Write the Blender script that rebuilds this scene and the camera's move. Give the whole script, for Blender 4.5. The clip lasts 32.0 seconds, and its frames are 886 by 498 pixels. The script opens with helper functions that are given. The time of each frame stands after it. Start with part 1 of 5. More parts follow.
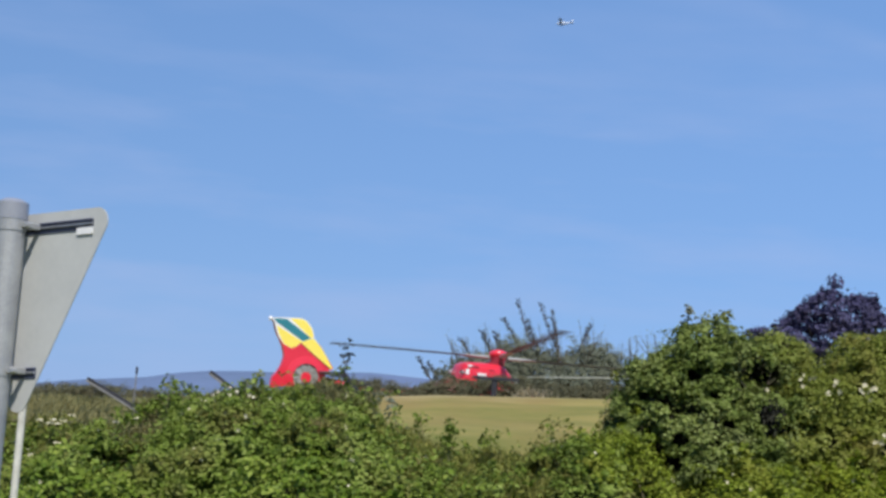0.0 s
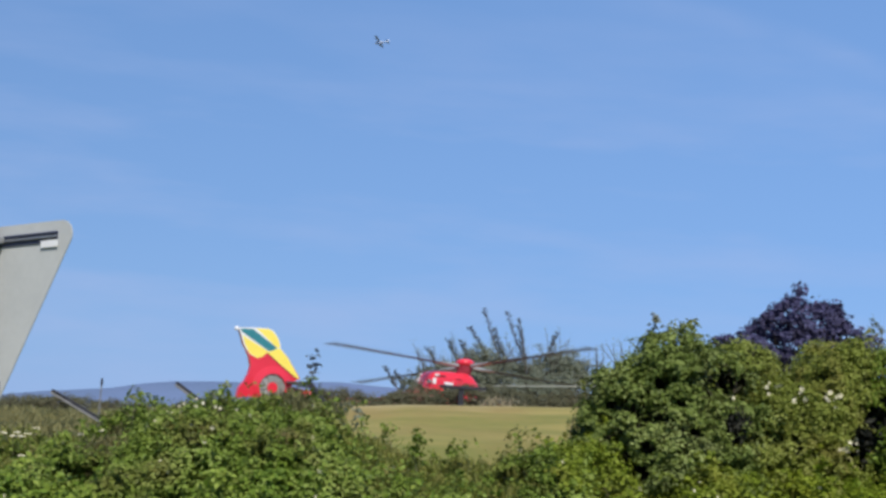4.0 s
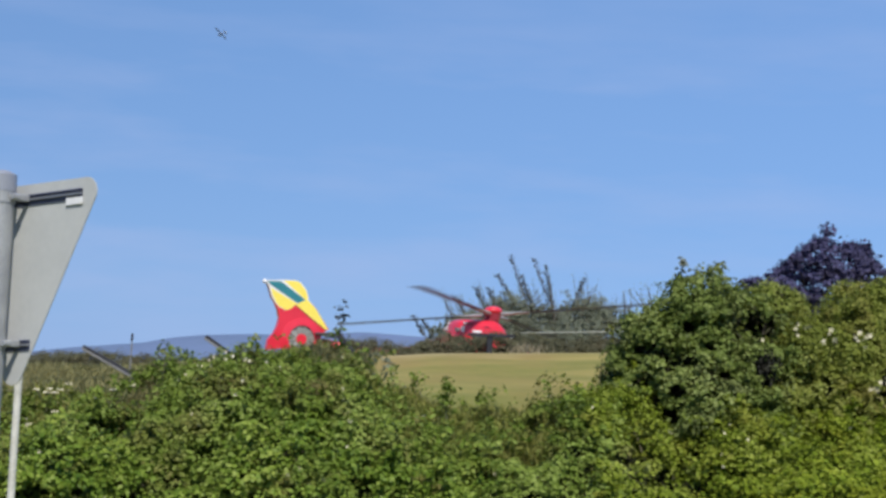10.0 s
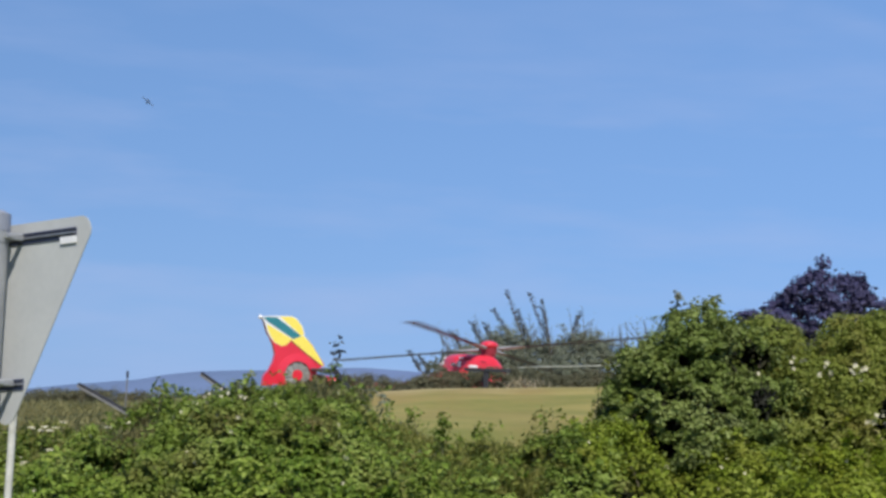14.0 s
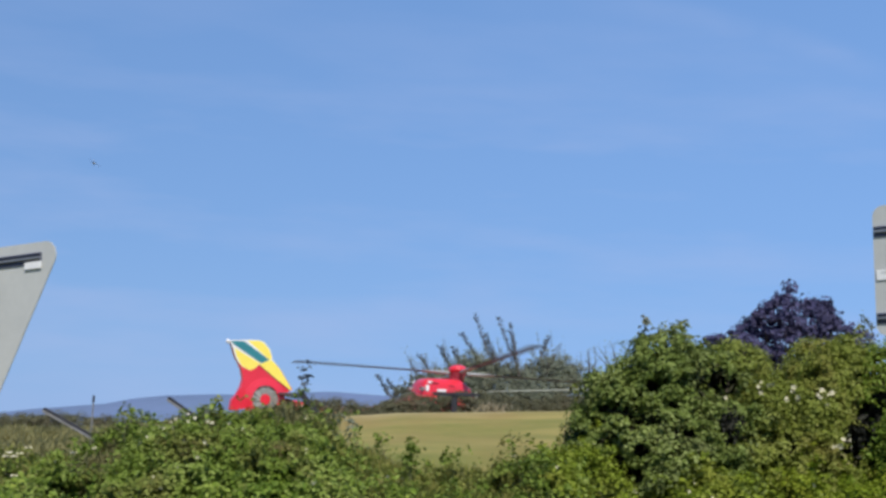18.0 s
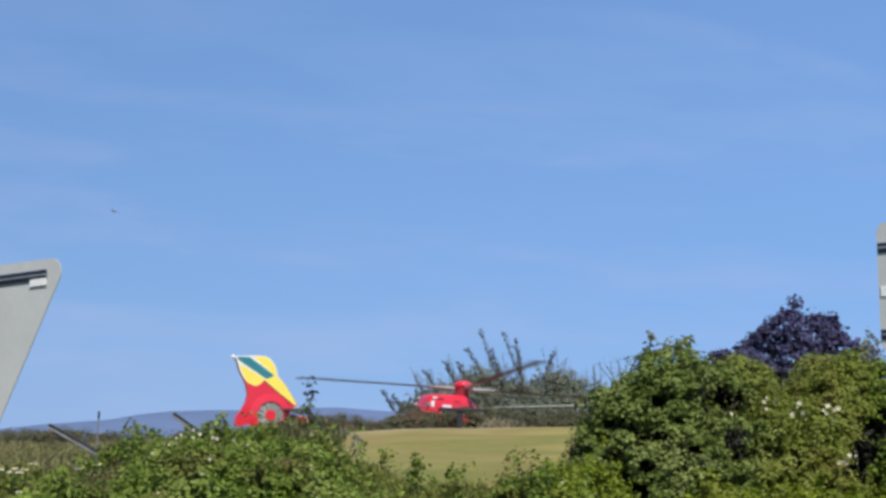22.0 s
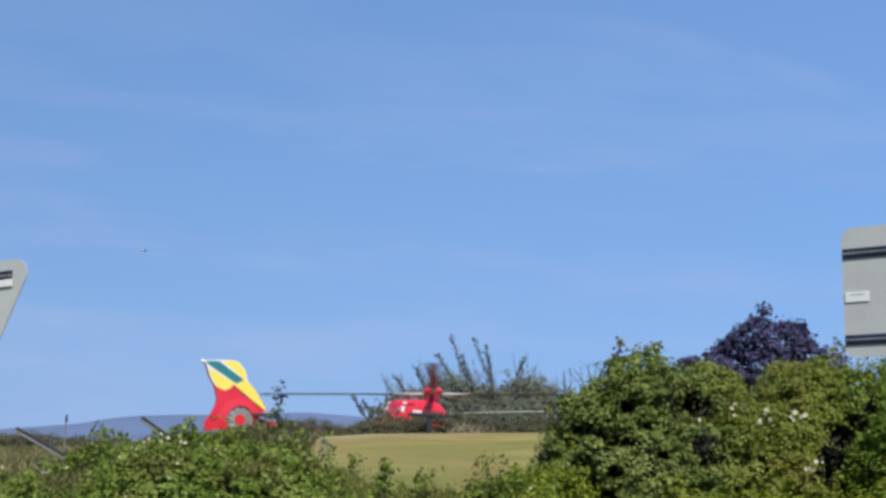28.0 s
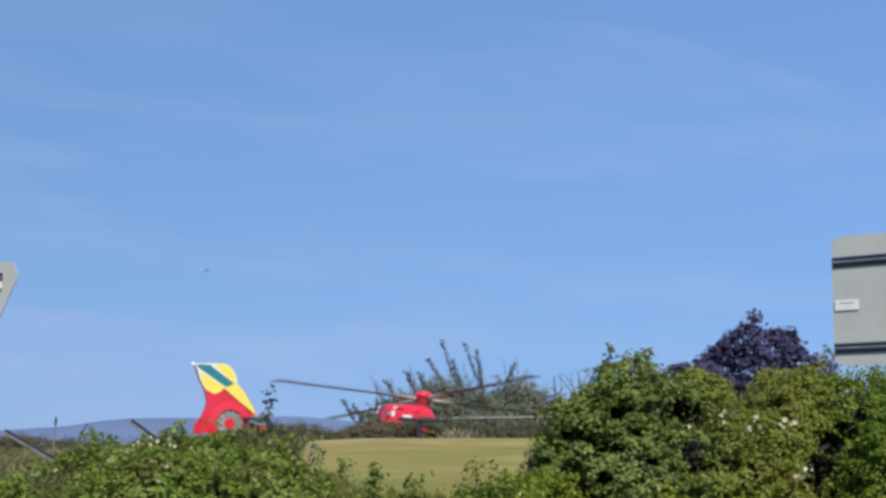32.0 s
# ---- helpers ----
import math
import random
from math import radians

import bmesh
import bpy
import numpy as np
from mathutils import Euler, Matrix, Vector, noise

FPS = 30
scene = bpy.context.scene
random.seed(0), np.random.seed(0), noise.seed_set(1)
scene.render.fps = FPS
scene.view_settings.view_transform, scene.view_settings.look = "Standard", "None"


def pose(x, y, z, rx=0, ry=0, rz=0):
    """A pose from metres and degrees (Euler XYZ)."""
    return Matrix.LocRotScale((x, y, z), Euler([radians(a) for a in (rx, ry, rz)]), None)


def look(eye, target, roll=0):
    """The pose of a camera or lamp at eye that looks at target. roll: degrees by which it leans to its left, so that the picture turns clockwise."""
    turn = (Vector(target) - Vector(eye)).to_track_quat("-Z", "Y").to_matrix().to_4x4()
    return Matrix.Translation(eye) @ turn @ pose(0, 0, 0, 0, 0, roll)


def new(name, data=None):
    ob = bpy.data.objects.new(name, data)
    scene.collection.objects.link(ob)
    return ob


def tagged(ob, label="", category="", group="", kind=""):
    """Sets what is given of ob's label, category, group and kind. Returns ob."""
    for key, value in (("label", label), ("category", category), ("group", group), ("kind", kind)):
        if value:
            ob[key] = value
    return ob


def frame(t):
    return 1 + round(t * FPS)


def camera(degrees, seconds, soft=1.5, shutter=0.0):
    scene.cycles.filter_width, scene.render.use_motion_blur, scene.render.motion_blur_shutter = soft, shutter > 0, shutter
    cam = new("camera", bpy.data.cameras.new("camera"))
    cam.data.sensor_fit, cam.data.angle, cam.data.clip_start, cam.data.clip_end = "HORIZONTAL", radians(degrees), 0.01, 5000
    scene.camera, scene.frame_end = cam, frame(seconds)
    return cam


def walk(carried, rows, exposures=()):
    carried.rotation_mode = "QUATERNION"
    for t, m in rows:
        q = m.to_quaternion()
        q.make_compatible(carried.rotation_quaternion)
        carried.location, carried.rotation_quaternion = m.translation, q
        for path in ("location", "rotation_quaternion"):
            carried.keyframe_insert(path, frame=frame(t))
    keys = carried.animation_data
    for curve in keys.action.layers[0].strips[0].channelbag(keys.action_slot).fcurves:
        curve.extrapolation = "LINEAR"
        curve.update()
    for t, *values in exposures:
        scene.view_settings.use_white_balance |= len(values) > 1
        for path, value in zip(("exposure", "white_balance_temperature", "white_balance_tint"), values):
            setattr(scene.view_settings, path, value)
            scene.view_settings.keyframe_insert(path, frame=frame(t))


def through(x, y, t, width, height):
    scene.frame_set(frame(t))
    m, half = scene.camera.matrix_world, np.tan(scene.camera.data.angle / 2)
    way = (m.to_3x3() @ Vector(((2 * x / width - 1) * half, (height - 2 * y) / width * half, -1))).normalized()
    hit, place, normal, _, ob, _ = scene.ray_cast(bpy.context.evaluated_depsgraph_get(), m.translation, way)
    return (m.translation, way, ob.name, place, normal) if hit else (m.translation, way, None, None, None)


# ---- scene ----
# ---- camera ----
cam = camera(34.0, 32.0, soft=3.1, shutter=0.06)
PATH = [
    (0.0, -0.0017, -0.0169, 1.5897, 0.195, 5.847, 4.189),
    (0.5, -0.0025, -0.0220, 1.5893, 0.276, 6.540, 4.112),
    (1.0, -0.0041, -0.0247, 1.5915, 0.599, 6.898, 4.087),
    (1.5, -0.0002, -0.0345, 1.5953, 0.614, 7.693, 3.991),
    (2.0, 0.0014, -0.0322, 1.5954, 0.335, 7.542, 3.220),
    (2.5, -0.0014, -0.0180, 1.5986, -0.511, 7.278, 3.078),
    (3.0, -0.0013, -0.0132, 1.6000, -0.483, 7.372, 3.103),
    (3.5, -0.0012, -0.0182, 1.5993, -0.042, 6.898, 3.123),
    (4.0, -0.0058, -0.0064, 1.5974, -1.117, 6.289, 3.815),
    (4.5, -0.0044, -0.0040, 1.5967, -0.919, 6.295, 3.548),
    (6.5, -0.0063, -0.0008, 1.6009, -0.976, 5.903, 3.121),
    (7.0, -0.0068, -0.0042, 1.6022, -0.927, 5.961, 3.017),
    (7.5, -0.0029, 0.0029, 1.6020, -0.851, 5.184, 2.905),
    (8.0, -0.0046, 0.0019, 1.5990, -0.977, 4.879, 2.781),
    (8.5, -0.0043, 0.0020, 1.6000, -0.714, 4.999, 2.708),
    (9.0, -0.0040, 0.0025, 1.5989, -0.774, 4.992, 2.766),
    (9.5, -0.0024, 0.0019, 1.5982, -0.433, 4.822, 2.598),
    (10.0, -0.0040, 0.0047, 1.5992, -0.202, 4.202, 2.640),
    (10.5, -0.0028, 0.0026, 1.5964, -0.170, 4.216, 2.697),
    (11.0, -0.0026, 0.0039, 1.5993, -0.211, 4.601, 2.706),
    (11.5, -0.0030, 0.0091, 1.5987, -0.222, 4.288, 2.555),
    (12.0, -0.0048, 0.0083, 1.6005, -0.296, 4.457, 2.707),
    (12.5, -0.0032, -0.0018, 1.6001, -0.052, 4.905, 2.564),
    (13.0, -0.0015, -0.0004, 1.6007, -0.014, 5.060, 2.417),
    (13.5, -0.0016, 0.0021, 1.6009, -0.335, 5.385, 2.453),
    (14.0, 0.0016, -0.0035, 1.6035, -0.311, 5.580, 2.275),
    (14.5, 0.0006, -0.0012, 1.6033, -0.381, 5.517, 2.146),
    (15.0, 0.0004, 0.0006, 1.6062, -0.907, 5.966, 1.936),
    (15.5, 0.0043, -0.0074, 1.6087, -1.126, 6.320, 1.991),
    (17.5, 0.0050, 0.0005, 1.6088, -1.268, 6.298, 2.090),
    (18.0, 0.0046, 0.0011, 1.6098, -1.516, 6.567, 2.226),
    (18.5, 0.0060, -0.0025, 1.6098, -1.628, 6.754, 2.261),
    (19.0, 0.0067, 0.0010, 1.6098, -1.577, 6.602, 2.207),
    (19.5, 0.0063, -0.0000, 1.6100, -1.519, 6.646, 2.161),
    (20.0, 0.0063, -0.0026, 1.6095, -1.563, 6.809, 2.196),
    (20.5, 0.0055, -0.0023, 1.6093, -1.573, 6.773, 2.210),
    (21.0, 0.0056, -0.0054, 1.6108, -1.422, 6.861, 2.179),
    (21.5, 0.0061, -0.0073, 1.6116, -1.286, 6.923, 2.223),
    (22.0, 0.0068, -0.0048, 1.6126, -1.283, 7.168, 2.194),
    (22.5, 0.0043, -0.0071, 1.6099, -1.462, 7.163, 2.200),
    (23.0, 0.0072, -0.0081, 1.6119, -1.261, 7.141, 2.160),
    (23.5, 0.0075, -0.0077, 1.6122, -1.370, 7.375, 2.372),
    (24.0, 0.0065, -0.0080, 1.6142, -1.326, 7.416, 2.151),
    (24.5, 0.0080, -0.0084, 1.6143, -1.465, 7.421, 2.145),
    (25.0, 0.0083, -0.0109, 1.6130, -1.573, 7.288, 2.176),
    (25.5, 0.0093, -0.0089, 1.6146, -1.444, 7.413, 2.119),
    (27.5, 0.0154, -0.0102, 1.6086, -1.603, 7.491, 1.988),
    (28.0, 0.0168, -0.0099, 1.6071, -2.414, 7.432, 2.423),
    (28.5, 0.0176, -0.0077, 1.6051, -3.027, 7.222, 3.088),
    (29.0, 0.0179, -0.0077, 1.6046, -3.130, 7.044, 3.152),
    (29.5, 0.0182, -0.0039, 1.6044, -3.243, 7.081, 3.189),
    (30.0, 0.0177, -0.0092, 1.6078, -2.883, 7.381, 3.086),
    (30.5, 0.0182, -0.0149, 1.6097, -2.697, 7.718, 2.960),
    (31.0, 0.0181, -0.0126, 1.6081, -2.813, 7.652, 2.818),
    (31.5, 0.0205, -0.0140, 1.6106, -2.813, 7.612, 2.825),
    (32.0, 0.0181, -0.0130, 1.6091, -2.749, 7.637, 2.790),
]
walk(cam, [(t, pose(x, y, z, 90 + pitch, 0, yaw) @ pose(0, 0, 0, 0, 0, roll)) for t, x, y, z, yaw, pitch, roll in PATH])

# ---- light ----
SUN_AZ, SUN_EL = radians(169), radians(50)   # azimuth clockwise from +y
sun_dir = Vector((math.sin(SUN_AZ) * math.cos(SUN_EL), math.cos(SUN_AZ) * math.cos(SUN_EL), math.sin(SUN_EL)))
sun = new("sun", bpy.data.lights.new("sun", "SUN"))
sun.data.energy, sun.data.angle, sun.data.color = 5.0, radians(0.53), (1.0, 0.95, 0.86)
sun.matrix_world = look(sun_dir * 60, (0, 0, 0))

world = bpy.data.worlds.new("sky")
scene.world = world
world.use_nodes = True
wn, wl = world.node_tree.nodes, world.node_tree.links
wn.clear()
sky = wn.new("ShaderNodeTexSky")
sky.sky_type, sky.sun_disc = "NISHITA", False
sky.sun_elevation, sky.sun_rotation = SUN_EL, SUN_AZ
sky.air_density, sky.dust_density, sky.ozone_density = 1.0, 0.1, 3.0
wco = wn.new("ShaderNodeTexCoord")
wmap = wn.new("ShaderNodeMapping")
wmap.inputs["Scale"].default_value = (2.4, 2.4, 13.0)
wmap.inputs["Rotation"].default_value = (0.0, radians(7), 0.0)
wnoise = wn.new("ShaderNodeTexNoise")
wnoise.inputs["Scale"].default_value, wnoise.inputs["Detail"].default_value, wnoise.inputs["Roughness"].default_value = 1.6, 5.0, 0.55
wramp = wn.new("ShaderNodeMapRange")
wramp.inputs["From Min"].default_value, wramp.inputs["From Max"].default_value = 0.45, 0.76
wramp.inputs["To Min"].default_value, wramp.inputs["To Max"].default_value = 0.0, 0.40
wmix = wn.new("ShaderNodeMix")
wmix.data_type = "RGBA"
wmix.inputs[7].default_value = (4.3, 5.2, 8.0, 1)
wsep, wgrad, wblend = wn.new("ShaderNodeSeparateXYZ"), wn.new("ShaderNodeValToRGB"), wn.new("ShaderNodeMix")
wblend.data_type = "RGBA"
wblend.inputs[0].default_value = 0.88
stops = wgrad.color_ramp.elements
for z, c in ((0.0, (0.222, 0.430, 0.84)), (0.06, (0.236, 0.440, 0.85)), (0.10, (0.270, 0.455, 0.85)), (0.145, (0.312, 0.476, 0.87)), (0.175, (0.242, 0.390, 0.780)), (0.215, (0.112, 0.234, 0.605)), (0.245, (0.032, 0.100, 0.385)),
             (0.275, (0.004, 0.042, 0.260)), (0.33, (0.012, 0.060, 0.30)), (0.6, (0.06, 0.17, 0.50)), (1.0, (0.035, 0.10, 0.34))):
    el = stops[0] if z == 0.0 else stops[1] if z == 1.0 else stops.new(z)
    el.position, el.color = z, (*c, 1)
wten = wn.new("ShaderNodeVectorMath")
wten.operation = "SCALE"
wbg = wn.new("ShaderNodeBackground")
wbg.inputs["Strength"].default_value = 0.10
wout = wn.new("ShaderNodeOutputWorld")
wl.new(wco.outputs["Generated"], wmap.inputs["Vector"])
wl.new(wco.outputs["Generated"], wsep.inputs[0])
wl.new(wsep.outputs["Z"], wgrad.inputs["Fac"])
weast = wn.new("ShaderNodeMapRange")
for sock, val in zip(("From Min", "From Max", "To Min", "To Max"), (-0.35, 0.35, 9.2, 10.9)):
    weast.inputs[sock].default_value = val
wl.new(wsep.outputs["X"], weast.inputs["Value"])
wl.new(weast.outputs["Result"], wten.inputs["Scale"])
wl.new(wgrad.outputs["Color"], wten.inputs[0])
wl.new(wmap.outputs["Vector"], wnoise.inputs["Vector"])
wl.new(wnoise.outputs["Fac"], wramp.inputs["Value"])
# a thin veil of high cirrus with a curved, patchy upper edge
wdot, woff, wband, wside, wthin, wsum = (wn.new(k) for k in ("ShaderNodeVectorMath", "ShaderNodeMath", "ShaderNodeValToRGB", "ShaderNodeMapRange", "ShaderNodeMath", "ShaderNodeMath"))
wdot.operation, woff.operation, wthin.operation, wsum.operation = "DOT_PRODUCT", "MULTIPLY_ADD", "MULTIPLY", "MULTIPLY_ADD"
wdot.inputs[1].default_value = (0.0932, 0.9679, -0.2334)
woff.inputs[1].default_value, woff.inputs[2].default_value = 20.0, 0.3 - 20.0 * 0.8660
veil = wband.color_ramp
veil.interpolation = "EASE"
veil.elements[0].position, veil.elements[1].position = 0.18, 0.78
veil.elements.new(0.31)
veil.elements.new(0.44)
for el, v in zip(veil.elements, (0.0, 0.30, 0.12, 0.0)):
    el.color = (v, v, v, 1)
wside.interpolation_type = "SMOOTHSTEP"
wside.inputs["From Min"].default_value, wside.inputs["From Max"].default_value = 0.02, 0.10
wpuff, wpatch, wtorn = wn.new("ShaderNodeTexNoise"), wn.new("ShaderNodeMapRange"), wn.new("ShaderNodeMath")
wpuff.inputs["Scale"].default_value, wpuff.inputs["Detail"].default_value = 11.0, 3.0
for sock, val in zip(("From Min", "From Max", "To Min", "To Max"), (0.40, 0.64, 0.35, 1.25)):
    wpatch.inputs[sock].default_value = val
wtorn.operation = "MULTIPLY"
wl.new(wco.outputs["Generated"], wpuff.inputs["Vector"])
wl.new(wpuff.outputs["Fac"], wpatch.inputs["Value"])
wl.new(wco.outputs["Generated"], wdot.inputs[0])
wl.new(wdot.outputs["Value"], woff.inputs[0])
wl.new(woff.outputs[0], wband.inputs["Fac"])
wl.new(wsep.outputs["X"], wside.inputs["Value"])
wl.new(wband.outputs["Color"], wtorn.inputs[0])
wl.new(wpatch.outputs["Result"], wtorn.inputs[1])
wl.new(wtorn.outputs[0], wthin.inputs[0])
wl.new(wside.outputs["Result"], wthin.inputs[1])
wl.new(wthin.outputs[0], wsum.inputs[0])
wl.new(wnoise.outputs["Fac"], wsum.inputs[1])
# the streaks thin out higher up
wfade, wlow = wn.new("ShaderNodeMapRange"), wn.new("ShaderNodeMath")
for sock, val in zip(("From Min", "From Max", "To Min", "To Max"), (0.18, 0.26, 1.0, 0.3)):
    wfade.inputs[sock].default_value = val
wlow.operation = "MULTIPLY"
wl.new(wsep.outputs["Z"], wfade.inputs["Value"])
wl.new(wfade.outputs["Result"], wlow.inputs[0])
wl.new(wramp.outputs["Result"], wlow.inputs[1])
wl.new(wlow.outputs[0], wsum.inputs[2])
wl.new(wsum.outputs[0], wmix.inputs[0])
wl.new(sky.outputs["Color"], wblend.inputs[6])
wl.new(wten.outputs[0], wblend.inputs[7])
wl.new(wblend.outputs[2], wmix.inputs[6])
wl.new(wmix.outputs[2], wbg.inputs["Color"])
wl.new(wbg.outputs["Background"], wout.inputs["Surface"])
scene.view_settings.exposure = 0.0


# ---- materials ----
def material(name, colour, rough=0.6, metal=0.0, other=None, scale=8.0, bump=0.0, detail=4.0, coat=0.0):
    """A painted, metal or earth surface: colour varied at two scales, with fine relief."""
    m = bpy.data.materials.new(name)
    m.use_nodes = True
    n, l = m.node_tree.nodes, m.node_tree.links
    b = n["Principled BSDF"]
    b.inputs["Roughness"].default_value, b.inputs["Metallic"].default_value = rough, metal
    b.inputs["Coat Weight"].default_value = coat
    co = n.new("ShaderNodeTexCoord")
    big, fine = n.new("ShaderNodeTexNoise"), n.new("ShaderNodeTexNoise")
    big.inputs["Scale"].default_value, fine.inputs["Scale"].default_value = scale, scale * 9
    big.inputs["Detail"].default_value = detail
    mix = n.new("ShaderNodeMix")
    mix.data_type = "RGBA"
    other = other or tuple(c * 0.8 for c in colour)
    mix.inputs[6].default_value, mix.inputs[7].default_value = (*colour, 1), (*other, 1)
    add = n.new("ShaderNodeMath")
    add.operation = "MULTIPLY_ADD"
    add.inputs[1].default_value, add.inputs[2].default_value = 0.45, -0.2
    ramp = n.new("ShaderNodeMapRange")
    ramp.inputs["From Min"].default_value, ramp.inputs["From Max"].default_value = 0.35, 0.7
    summed = n.new("ShaderNodeMath")
    l.new(co.outputs["Object"], big.inputs["Vector"])
    l.new(co.outputs["Object"], fine.inputs["Vector"])
    l.new(fine.outputs["Fac"], add.inputs[0])
    l.new(big.outputs["Fac"], summed.inputs[0])
    l.new(add.outputs[0], summed.inputs[1])
    l.new(summed.outputs[0], ramp.inputs["Value"])
    l.new(ramp.outputs["Result"], mix.inputs[0])
    l.new(mix.outputs[2], b.inputs["Base Color"])
    if bump:
        bp = n.new("ShaderNodeBump")
        bp.inputs["Strength"].default_value, bp.inputs["Distance"].default_value = bump, 0.02
        l.new(fine.outputs["Fac"], bp.inputs["Height"])
        l.new(bp.outputs["Normal"], b.inputs["Normal"])
    return m


def leaf_material(name, dark, light, pale, through=0.3, rough=0.62, dry=(0.17, 0.14, 0.055), dryness=0.55, gloss=0.15):
    """Leaves: each one a shade of its own, lit through from behind."""
    m = bpy.data.materials.new(name)
    m.use_nodes = True
    n, l = m.node_tree.nodes, m.node_tree.links
    b = n["Principled BSDF"]
    b.inputs["Roughness"].default_value, b.inputs["Specular IOR Level"].default_value = rough, gloss
    geo, ramp = n.new("ShaderNodeNewGeometry"), n.new("ShaderNodeValToRGB")
    co, noi, mul = n.new("ShaderNodeTexCoord"), n.new("ShaderNodeTexNoise"), n.new("ShaderNodeMath")
    noi.inputs["Scale"].default_value, noi.inputs["Detail"].default_value = 1.7, 2.0
    mul.operation = "MULTIPLY_ADD"
    mul.inputs[1].default_value, mul.inputs[2].default_value = 0.95, -0.20
    half = n.new("ShaderNodeMath")
    half.operation = "MULTIPLY_ADD"
    half.inputs[1].default_value = 0.45
    e = ramp.color_ramp.elements
    e[0].color, e[1].color = (*dark, 1), (*pale, 1)
    e[0].position, e[1].position = 0.12, 0.92
    mid = ramp.color_ramp.elements.new(0.5)
    mid.color = (*light, 1)
    tr, mx = n.new("ShaderNodeBsdfTranslucent"), n.new("ShaderNodeMixShader")
    mx.inputs[0].default_value = through
    l.new(co.outputs["Object"], noi.inputs["Vector"])
    l.new(noi.outputs["Fac"], mul.inputs[0])
    l.new(geo.outputs["Random Per Island"], half.inputs[0])
    l.new(mul.outputs[0], half.inputs[2])
    l.new(half.outputs[0], ramp.inputs["Fac"])
    # patches of older, browner growth
    old, oldr, brown = n.new("ShaderNodeTexNoise"), n.new("ShaderNodeMapRange"), n.new("ShaderNodeMix")
    old.inputs["Scale"].default_value, old.inputs["Detail"].default_value = 2.3, 3.0
    oldr.inputs["From Min"].default_value, oldr.inputs["From Max"].default_value = 0.50, 0.68
    oldr.inputs["To Max"].default_value = dryness
    brown.data_type = "RGBA"
    brown.inputs[7].default_value = (*dry, 1)
    shift = n.new("ShaderNodeVectorMath")
    shift.inputs[1].default_value = (7.3, 2.1, 5.7)
    l.new(co.outputs["Object"], shift.inputs[0])
    l.new(shift.outputs[0], old.inputs["Vector"])
    l.new(old.outputs["Fac"], oldr.inputs["Value"])
    l.new(oldr.outputs["Result"], brown.inputs[0])
    l.new(ramp.outputs["Color"], brown.inputs[6])
    l.new(brown.outputs[2], b.inputs["Base Color"])
    l.new(brown.outputs[2], tr.inputs["Color"])
    l.new(b.outputs["BSDF"], mx.inputs[1])
    l.new(tr.outputs["BSDF"], mx.inputs[2])
    l.new(mx.outputs["Shader"], n["Material Output"].inputs["Surface"])
    return m


GALV = material("galvanised steel", (0.40, 0.41, 0.42), 0.55, 0.35, (0.30, 0.31, 0.33), 14, 0.05)
SIGN_BACK = material("grey sign back", (0.47, 0.48, 0.475), 0.6, 0.0, (0.42, 0.43, 0.43), 6, 0.02)
CAP_GREY = material("blue grey plastic", (0.27, 0.285, 0.33), 0.4, 0.0, (0.23, 0.245, 0.29), 10)
RAIL = material("aluminium rail", (0.30, 0.31, 0.34), 0.45, 0.6, (0.20, 0.21, 0.24), 20)
RAIL_DARK = material("dark rail strip", (0.045, 0.055, 0.105), 0.7, 0.0, None, 20)
STICKER = material("white label", (0.78, 0.78, 0.78), 0.5, 0.0, (0.70, 0.70, 0.72), 30)
STICKER_INK = material("grey print", (0.62, 0.62, 0.62), 0.6)
BLACK = material("black rubber", (0.03, 0.03, 0.035), 0.6)
CREAM = material("weathered white paint", (0.62, 0.61, 0.56), 0.6, 0.0, (0.42, 0.41, 0.36), 9, 0.1)
RED = material("red aircraft paint", (0.72, 0.028, 0.05), 0.3, 0.0, (0.66, 0.024, 0.045), 2, 0, 3, 0.5)
YELLOW = material("yellow aircraft paint", (0.92, 0.75, 0.12), 0.3, 0.0, (0.86, 0.70, 0.10), 2, 0, 3, 0.5)
GREEN = material("green aircraft paint", (0.035, 0.22, 0.25), 0.3, 0.0, (0.03, 0.19, 0.22), 2, 0, 3, 0.5)
WHITE = material("white aircraft paint", (0.8, 0.8, 0.8), 0.3, 0.0, (0.72, 0.72, 0.72), 2, 0, 3, 0.5)
DUCT = material("grey fan metal", (0.35, 0.35, 0.36), 0.45, 0.3, (0.27, 0.27, 0.28), 10)
BLADE = material("grey composite blade", (0.125, 0.145, 0.175), 0.5, 0.0, (0.11, 0.13, 0.16), 4)
DARK_PAINT = material("dark grey aircraft paint", (0.07, 0.08, 0.10), 0.4, 0.0, (0.05, 0.06, 0.08), 2)
FAN = material("grey fan metal dulled", (0.30, 0.29, 0.27), 0.55, 0.0, (0.23, 0.23, 0.22), 6)
CUFF = material("pale grey blade root", (0.27, 0.28, 0.29), 0.5, 0.0, (0.34, 0.34, 0.34), 6)
# on the mast and rotor head this maroon holds painted shade
MAROON = material("maroon paint and shaded red", (0.30, 0.03, 0.05), 0.5, 0.0, (0.24, 0.025, 0.04), 4)
RAIL_OLD = material("weathered pale rail", (0.50, 0.51, 0.42), 0.7, 0.0, (0.36, 0.37, 0.30), 6)
# shade inside the hedge is put into this dark twig colour
TWIG_SHADE = material("inner twigs darkened for shade", (0.052, 0.052, 0.023), 0.9, 0.0, (0.034, 0.038, 0.015), 6)
